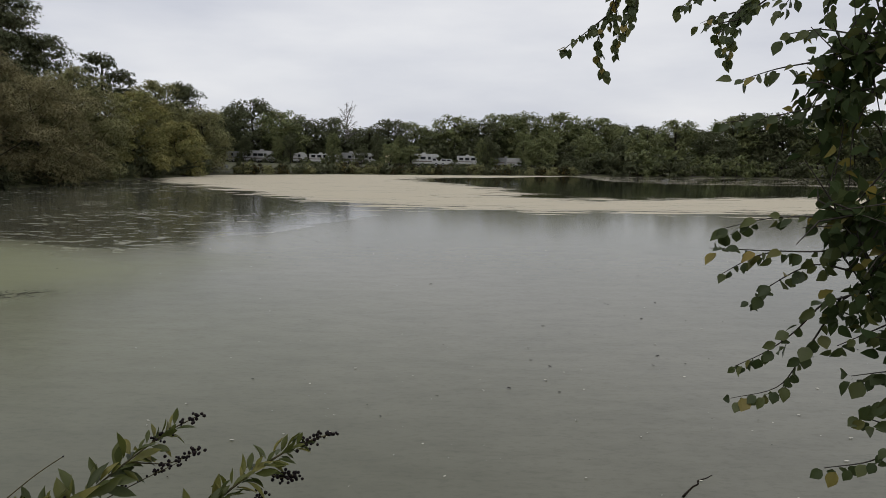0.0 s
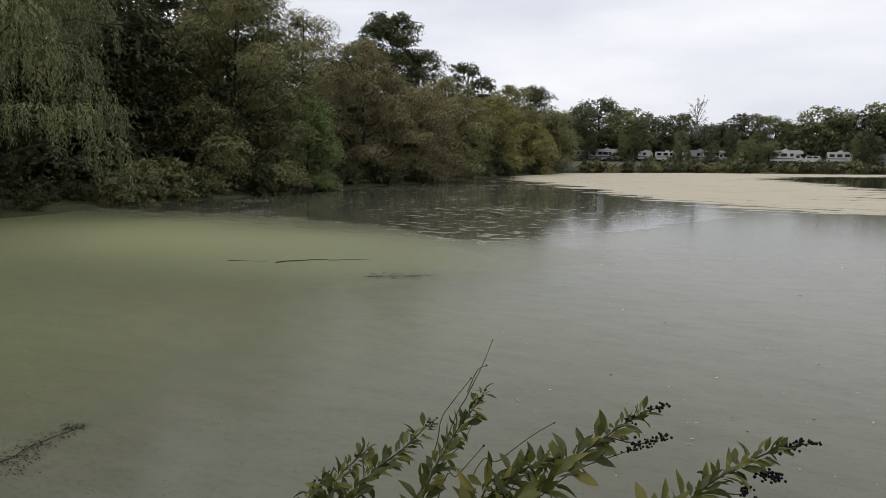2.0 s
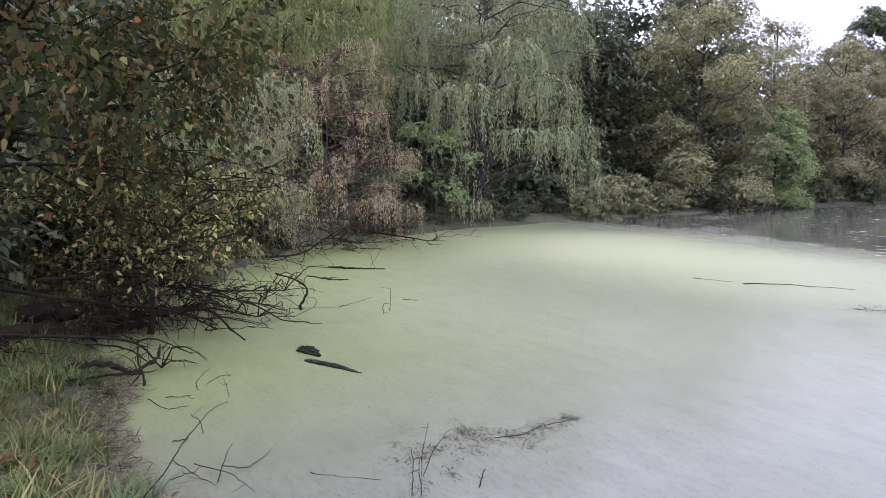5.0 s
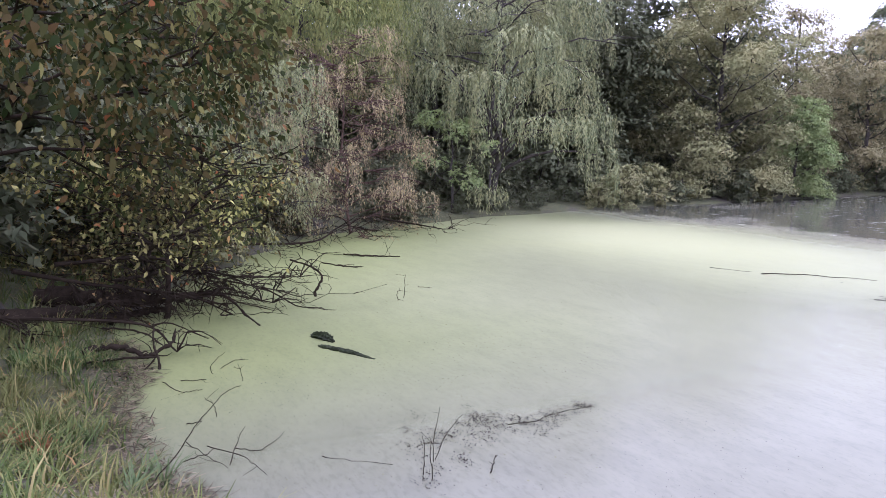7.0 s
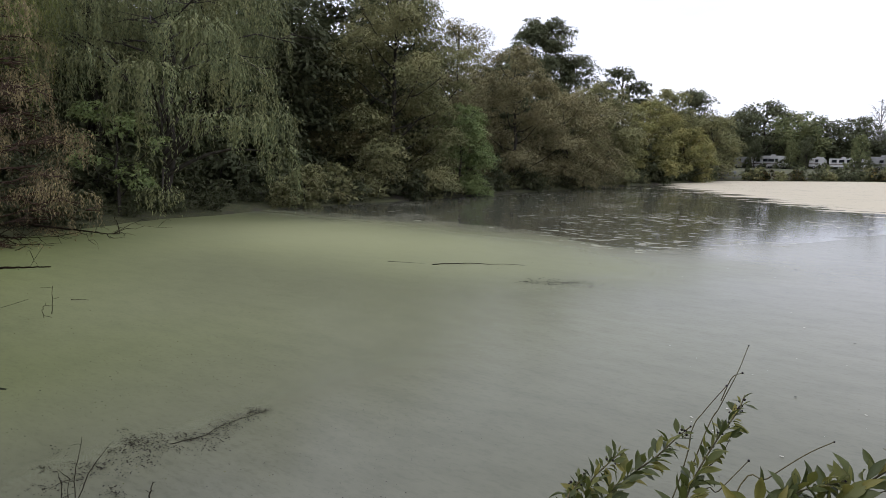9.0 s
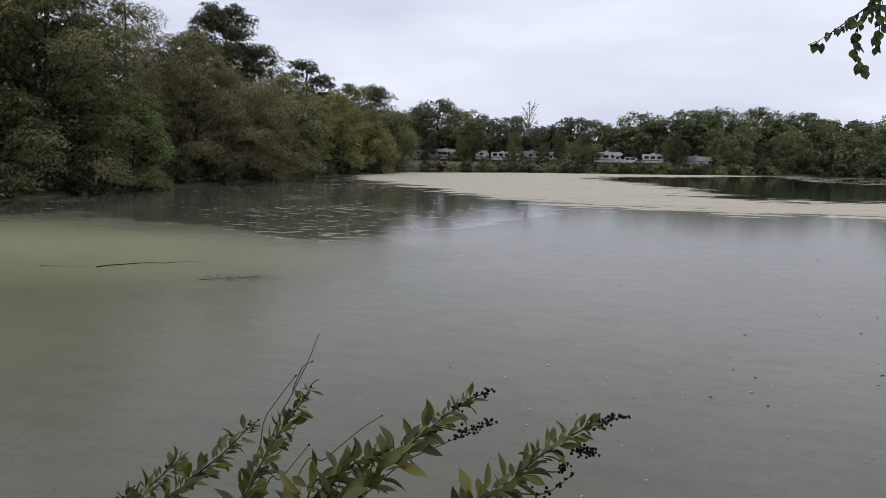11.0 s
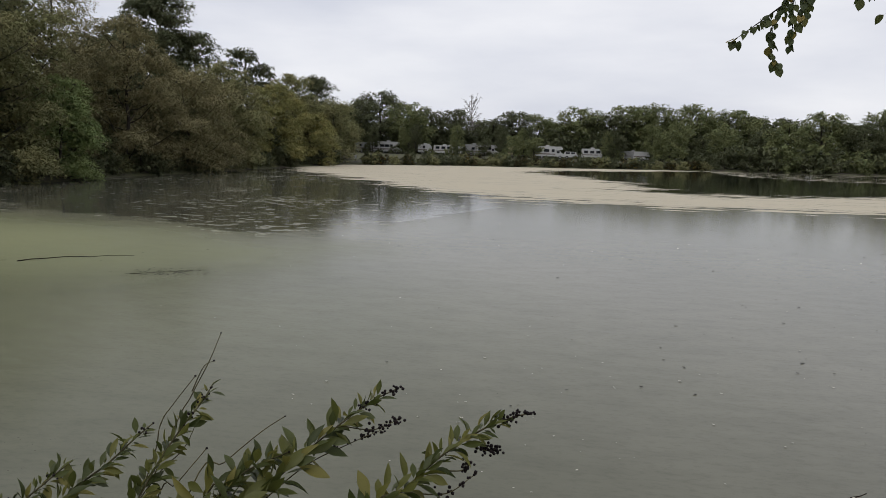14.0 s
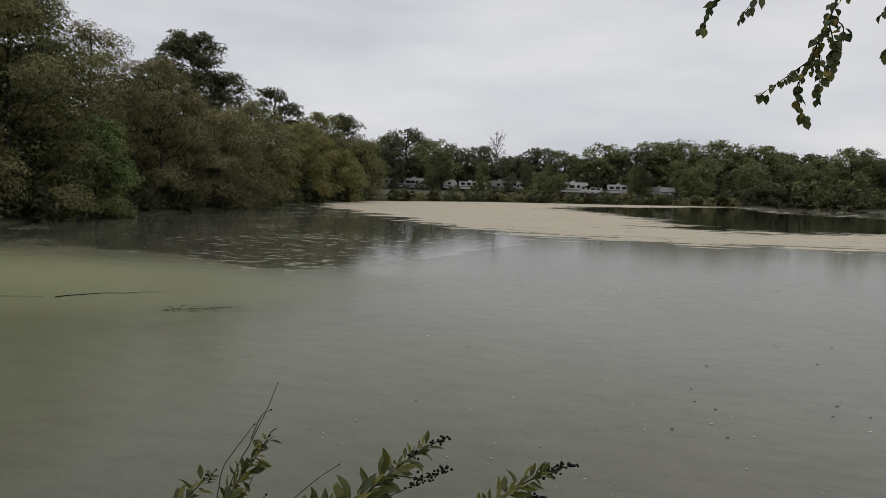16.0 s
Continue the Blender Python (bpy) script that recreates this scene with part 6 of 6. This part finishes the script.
twig_group("short dark stub poking out of the water", [[(-5.4, 2.28, -0.03), (-5.38, 2.32, 0.07), (-5.42, 2.36, 0.13)]], 0.007)
twig_group("thin stems standing in the duckweed", [[(-12.6, 4.6, -0.03), (-12.62, 4.62, 0.2), (-12.66, 4.66, 0.45)], [(-12.4, 4.4, -0.03), (-12.5, 4.42, 0.1), (-12.56, 4.5, 0.2)]], 0.007)

# the floating log, in two pieces
MOSSY = rough_material("wet_mossy_wood", (0.003, 0.003, 0.002), (0.026, 0.034, 0.012), 14.0, 0.75, 1.0, 45.0, shine=0.08)


def rough_log(start, end, thick, name, label, seed, rise=0.42):
    """A rotten piece of wood lying in the water: a knobbly, split body with torn ends."""
    rng = np.random.default_rng(seed)
    start, end = Vector(start), Vector(end)
    ln = (end - start).length
    bm = bmesh.new()
    rings, n, m = [], 18, 26
    bend, ridge = rng.uniform(-0.05, 0.05, 3), rng.uniform(0.75, 1.3, n)
    for k in range(m):
        u = k / (m - 1)
        r = thick * (0.35 + 0.75 * math.sin(math.pi * (0.12 + 0.84 * u))) * (1 - 0.5 * u) * rng.uniform(0.78, 1.22)
        off = bend[0] * math.sin(3 * u) + bend[1] * math.sin(7 * u + 1)
        rings.append([bm.verts.new((u * ln + rng.normal() * 0.006, off + r * math.cos(a) * ridge[j] * rng.uniform(0.85, 1.15), rise * r * math.sin(a) * ridge[j] * rng.uniform(0.6, 1.5) + 0.12 * thick)) for j, a in enumerate(np.linspace(0, 2 * math.pi, n, endpoint=False))])
    for a, b in zip(rings, rings[1:]):
        for j in range(n):
            bm.faces.new((a[j], a[(j + 1) % n], b[(j + 1) % n], b[j]))
    bm.faces.new(rings[0][::-1]), bm.faces.new(rings[-1])
    ob = tagged(part(name, bm, MOSSY), label, "log")
    ob.matrix_basis = Matrix.Translation(start) @ Matrix.Rotation(math.atan2(end.y - start.y, end.x - start.x), 4, "Z")
    return ob


rough_log((-10.02, 2.2, -0.015), (-9.04, 2.66, -0.015), 0.085, "floating_log", "dark wet log floating in the duckweed", 2)
rough_log((-10.62, 2.27, 0.0), (-10.1, 2.42, 0.0), 0.1, "floating_log", "mossy chunk of bark floating beside the log", 6, 0.6)
for k, (a, b, label) in enumerate([((-11.4, 12.9), (-9.65, 14.35), "long thin stick floating on the scum"), ((-8.45, 12.35), (-7.35, 13.1), "broken stick floating among scum flecks"), ((1.95, 5.33), (2.33, 5.73), "curl of dark bark floating on the water"),
                                   ((-13.5, 5.3), (-13.25, 5.5), "short dark stub floating in the duckweed"), ((-6.35, 1.1), (-5.9, 1.6), "crooked twig floating near the bank")]):
    ob = thing("floating_stick", (*a, 0.0), label, "stick", "floating sticks")
    lines = [crooked((*a, 0.008), (*b, 0.008), 0.012 if k == 0 else 0.005 if k == 1 else 0.003 if k == 4 else 0.008, rng_d, 0.03 if k < 2 else 0.14, 9)]
    if k == 0:
        lines.append(crooked((-12.6, 12.6, 0.006), (-11.7, 12.95, 0.006), 0.01, rng_d, 0.05, 6))
    lines = [np.column_stack([l_[:, :2], np.clip(l_[:, 2], 0.0, 0.03), l_[:, 3]]) for l_ in lines]
    part("wood", tubes_mesh("wood", local(lines, ob), 6), DEADWOOD, ob)

# flecks: fallen leaves, bits of weed and scum lying on the surface
rng_w = np.random.default_rng(15)


def flecks(name, xy, size, colour, label, ragged=0.5):
    n = len(xy)
    ang = rng_w.uniform(0, 6.28, n)
    k = 6
    a = np.linspace(0, 2 * np.pi, k, endpoint=False)
    r = size[:, None] * rng_w.uniform(1 - ragged, 1, (n, k))
    x = xy[:, :1] + r * np.cos(a + ang[:, None])
    y = xy[:, 1:2] + r * np.sin(a + ang[:, None]) * 0.7
    z = np.full_like(x, 0.006) + rng_w.uniform(0, 0.006, (n, k))
    return tagged(part(name, array_mesh(name, np.stack([x, y, z], -1).reshape(-1, 3), np.arange(n * k).reshape(n, k)), colour), label, "debris", kind="stuff")


PALE_FLECK = rough_material("pale_dead_leaf", (0.4, 0.38, 0.3), (0.68, 0.65, 0.55), 20.0, 0.7, 0.1, 90.0, shine=0.06)
DARK_FLECK = rough_material("dark_dead_leaf", (0.01, 0.009, 0.006), (0.04, 0.034, 0.022), 20.0, 0.7, 0.1, 90.0, shine=0.06)
GREEN_FLECK = rough_material("olive_weed_scrap", (0.05, 0.055, 0.02), (0.12, 0.12, 0.05), 20.0, 0.8, 0.1, 90.0, shine=0.06)
xy = np.concatenate([np.column_stack([rng_w.uniform(-3, 4.5, 90), rng_w.uniform(3.6, 9, 90)]), np.column_stack([rng_w.uniform(-10, 12, 160), rng_w.uniform(8, 26, 160)])])
flecks("floating_leaves", xy, 0.007 + 0.016 * rng_w.random(len(xy)) ** 2 * (1 + xy[:, 1] / 20), PALE_FLECK, "pale dead leaves scattered over the water")
xy = np.concatenate([np.column_stack([rng_w.uniform(-3, 4.5, 26), rng_w.uniform(3.6, 9, 26)]), np.column_stack([rng_w.uniform(-12, 14, 170), rng_w.uniform(8, 30, 170)]), np.column_stack([rng_w.uniform(1, 12, 190), rng_w.uniform(9, 24, 190)])])
flecks("floating_debris", xy, 0.005 + 0.018 * rng_w.random(len(xy)) ** 2 * (1 + xy[:, 1] / 12), DARK_FLECK, "dark bits of leaf scattered over the water")
t = rng_w.random(70)
cx = np.interp(t, [0, 0.25, 0.5, 0.75, 1], [-5.6, -6.5, -6.5, -6.1, -6.35])
cy = np.interp(t, [0, 0.25, 0.5, 0.75, 1], [1.7, 2.4, 2.9, 3.2, 4.05])
heaps = np.column_stack([cx, cy]) + rng_w.normal(size=(70, 2)) * np.array([0.24, 0.18]) * (1.1 - t)[:, None]
xy = heaps[rng_w.integers(0, 70, 2400)] + rng_w.normal(size=(2400, 2)) * np.array([0.07, 0.05])
flecks("weed_scraps", xy, 0.004 + 0.012 * rng_w.random(2400) ** 1.8, DARK_FLECK, "drift of dark weed scraps on the surface")
xy = np.column_stack([rng_w.uniform(-15, -5, 500), rng_w.uniform(0.6, 9, 500)])
flecks("weed_scraps", xy, 0.004 + 0.012 * rng_w.random(500) ** 1.5, GREEN_FLECK, "olive scraps of weed on the duckweed")
xy = np.column_stack([rng_w.uniform(-9.5, -3.8, 1500), rng_w.uniform(0.5, 5.2, 1500)])
flecks("weed_scraps", xy, 0.003 + 0.008 * rng_w.random(1500) ** 2, DARK_FLECK, "dark crumbs of weed scattered over the film")
t = rng_w.random(130)
xy = np.column_stack([-8.4 + 1.2 * t, 12.4 + 0.7 * t]) + rng_w.normal(size=(130, 2)) * np.array([0.25, 0.22])
flecks("weed_scraps", xy, 0.015 + 0.03 * rng_w.random(130), DARK_FLECK, "dark scraps gathered round a floating stick")

# grass on the near bank
GRASS = leaf_material("bank_grass", [(0, (0.028, 0.054, 0.014)), (0.45, (0.075, 0.115, 0.03)), (0.74, (0.13, 0.16, 0.045)), (0.9, (0.22, 0.19, 0.075)), (0.985, (0.3, 0.25, 0.11)), (1, (0.28, 0.12, 0.05))], (0.16, 0.13, 0.045), 0.45, 0.3)
STRAW = leaf_material("dry_litter", [(0, (0.03, 0.024, 0.015)), (0.5, (0.095, 0.075, 0.045)), (1, (0.27, 0.22, 0.14))], (0.07, 0.055, 0.035), 0.4, 0.15, 0.08)


def grass_patch(n, x0, x1, y0, y1, length, label, seed):
    rng = np.random.default_rng(seed)
    tufts = n // 45
    tx, ty, ts = rng.uniform(x0, x1, tufts), rng.uniform(y0, y1, tufts), rng.uniform(0.5, 1.4, tufts)
    which = rng.integers(0, tufts, n)
    x, y = tx[which] + rng.normal(size=n) * 0.09, ty[which] + rng.normal(size=n) * 0.09
    d = shore_distance(x, y)
    ok = d > -0.1 + 0.35 * rng.random(n)
    x, y, tall = x[ok], y[ok], ts[which[ok]]
    lean_x, lean_y = (x - tx[which[ok]]) * 5, (y - ty[which[ok]]) * 5
    n = len(x)
    z = land(x, y) - 0.03
    ln = length * tall * rng.uniform(0.5, 1.2, n) * (0.6 + 0.4 * step(d[ok], 0.1, 0.8))
    a = np.arctan2(lean_y + rng.normal(size=n) * 0.35, lean_x + rng.normal(size=n) * 0.35)
    lean = rng.uniform(0.1, 1.1, n)
    way = np.stack([np.cos(a) * lean, np.sin(a) * lean, np.ones(n)], 1)
    side = np.stack([-np.sin(a), np.cos(a), np.zeros(n)], 1) * (0.0045 + 0.005 * rng.random(n))[:, None]
    p0 = np.stack([x, y, z], 1)
    p1 = p0 + way * ln[:, None] * 0.5
    p2 = p0 + way * ln[:, None] * 0.85 + np.stack([np.cos(a), np.sin(a), -0.6 * np.ones(n)], 1) * (lean * ln * 0.35)[:, None]
    v = np.stack([p0 - side, p0 + side, p1 - side * 0.8, p1 + side * 0.8, p2 - side * 0.12, p2 + side * 0.12], 1).reshape(-1, 3)
    i = np.arange(n)[:, None] * 6
    f = np.concatenate([i + np.array([0, 1, 3, 2]), i + np.array([2, 3, 5, 4])])
    tagged(part("grass", array_mesh("grass", v, f), GRASS), label, "grass", kind="stuff")


grass_patch(17000, -12.5, -6.0, -3.4, 0.3, 0.3, "long green and straw-coloured grass on the bank", 3)
grass_patch(9000, -6.0, 4.0, -2.5, 1.9, 0.3, "rough grass on the near bank", 4)
grass_patch(9000, -22.0, -12.5, -4.0, 5.5, 0.45, "rough grass beneath the bank shrubs", 5)


# dry litter and dead blades along the muddy edge
rng_l = np.random.default_rng(61)
lx, ly = rng_l.uniform(-11.5, -5.0, 16000), rng_l.uniform(-2.2, 0.6, 16000)
ld = shore_distance(lx, ly)
near_edge_ok = (ld > -0.12 - 0.12 * rng_l.random(16000)) & (ld < 0.9 * rng_l.random(16000) + 0.1)
lx, ly = lx[near_edge_ok], ly[near_edge_ok]
lz = np.maximum(land(lx, ly), 0.0) + 0.008 + 0.05 * rng_l.random(len(lx)) ** 2
la = rng_l.uniform(0, 6.28, len(lx))
lway = np.stack([np.cos(la), np.sin(la), rng_l.normal(size=len(lx)) * 0.18], 1)
tagged(part("leaf_litter", leaves_mesh("leaf_litter", np.stack([lx, ly, lz], 1), lway, 0.06 + 0.2 * rng_l.random(len(lx)), 0.007 + 0.012 * rng_l.random(len(lx)), rng_l, flat=0.7), STRAW), "dry straw and dead leaves along the muddy edge", "litter", kind="stuff")


# broad-bladed tufts and reddening weeds at the water's edge
def blade_tuft(x, y, count, length, width, material, label, seed, name="grass_tuft"):
    """A tuft of long arching blades from one root."""
    rng = np.random.default_rng(seed)
    z = max(0.0, ground_z(x, y)) - 0.02
    ob = thing(name, (x, y, z), label, "plant", "tufts at the water's edge")
    for k in range(count):
        a, lean = rng.uniform(0, 6.28), rng.uniform(0.25, 1.0)
        ln, w = length * rng.uniform(0.6, 1.15), width * rng.uniform(0.7, 1.2)
        out, across = np.array([math.cos(a), math.sin(a), 0.0]), np.array([-math.sin(a), math.cos(a), 0.0])
        rows = []
        for u in np.linspace(0, 1, 7):
            c = out * (0.02 + lean * ln * u ** 1.4 * 0.8) + np.array([0, 0, ln * (u - 0.45 * lean * u * u)]) + rng.normal(size=3) * 0.003
            half = 0.5 * w * (0.55 + 0.6 * u - 1.15 * u ** 3) + 0.0006
            rows += [c - across * half + np.array([0, 0, 0.3 * half]), c, c + across * half + np.array([0, 0, 0.3 * half])]
        f = [(3 * i + j, 3 * i + j + 1, 3 * i + j + 4, 3 * i + j + 3) for i in range(6) for j in (0, 1)]
        part("blade", array_mesh("blade", rows, f), material, ob)


BROAD_GRASS = leaf_material("broad_grass_blade", [(0, (0.05, 0.085, 0.035)), (0.6, (0.1, 0.14, 0.06)), (1, (0.2, 0.21, 0.1))], (0.2, 0.18, 0.08), 0.3, 0.3)
RED_WEED = leaf_material("reddening_weed", [(0, (0.09, 0.04, 0.02)), (0.5, (0.2, 0.08, 0.035)), (1, (0.3, 0.15, 0.06))], (0.2, 0.14, 0.06), 0.4, 0.3)
YELLOW_WEED = leaf_material("yellowing_weed", [(0, (0.09, 0.08, 0.03)), (0.5, (0.2, 0.15, 0.06)), (1, (0.34, 0.26, 0.11))], (0.16, 0.12, 0.05), 0.4, 0.3)
for k, (x, y, count, length) in enumerate([(-6.2, -0.25, 26, 0.4), (-6.0, -0.45, 18, 0.34), (-6.5, -0.35, 16, 0.3), (-5.75, -0.5, 16, 0.36), (-7.4, -0.75, 14, 0.3)]):
    blade_tuft(x, y, count, length, 0.018, BROAD_GRASS, "tuft of broad green blades at the water's edge", 70 + k)
for k, (x, y) in enumerate([(-7.05, -1.25), (-6.85, -1.1), (-7.25, -1.4), (-12.0, -1.75), (-11.7, -1.9)]):
    blade_tuft(x, y, 46, 0.22, 0.02, RED_WEED, "low weed with reddening leaves in the grass", 80 + k, "weed")
for k, (x, y) in enumerate([(-10.5, -1.15), (-10.3, -1.3), (-8.6, -1.0), (-7.9, -1.2)]):
    blade_tuft(x, y, 40, 0.2, 0.018, YELLOW_WEED, "low weed with yellowing leaves in the grass", 90 + k, "weed")
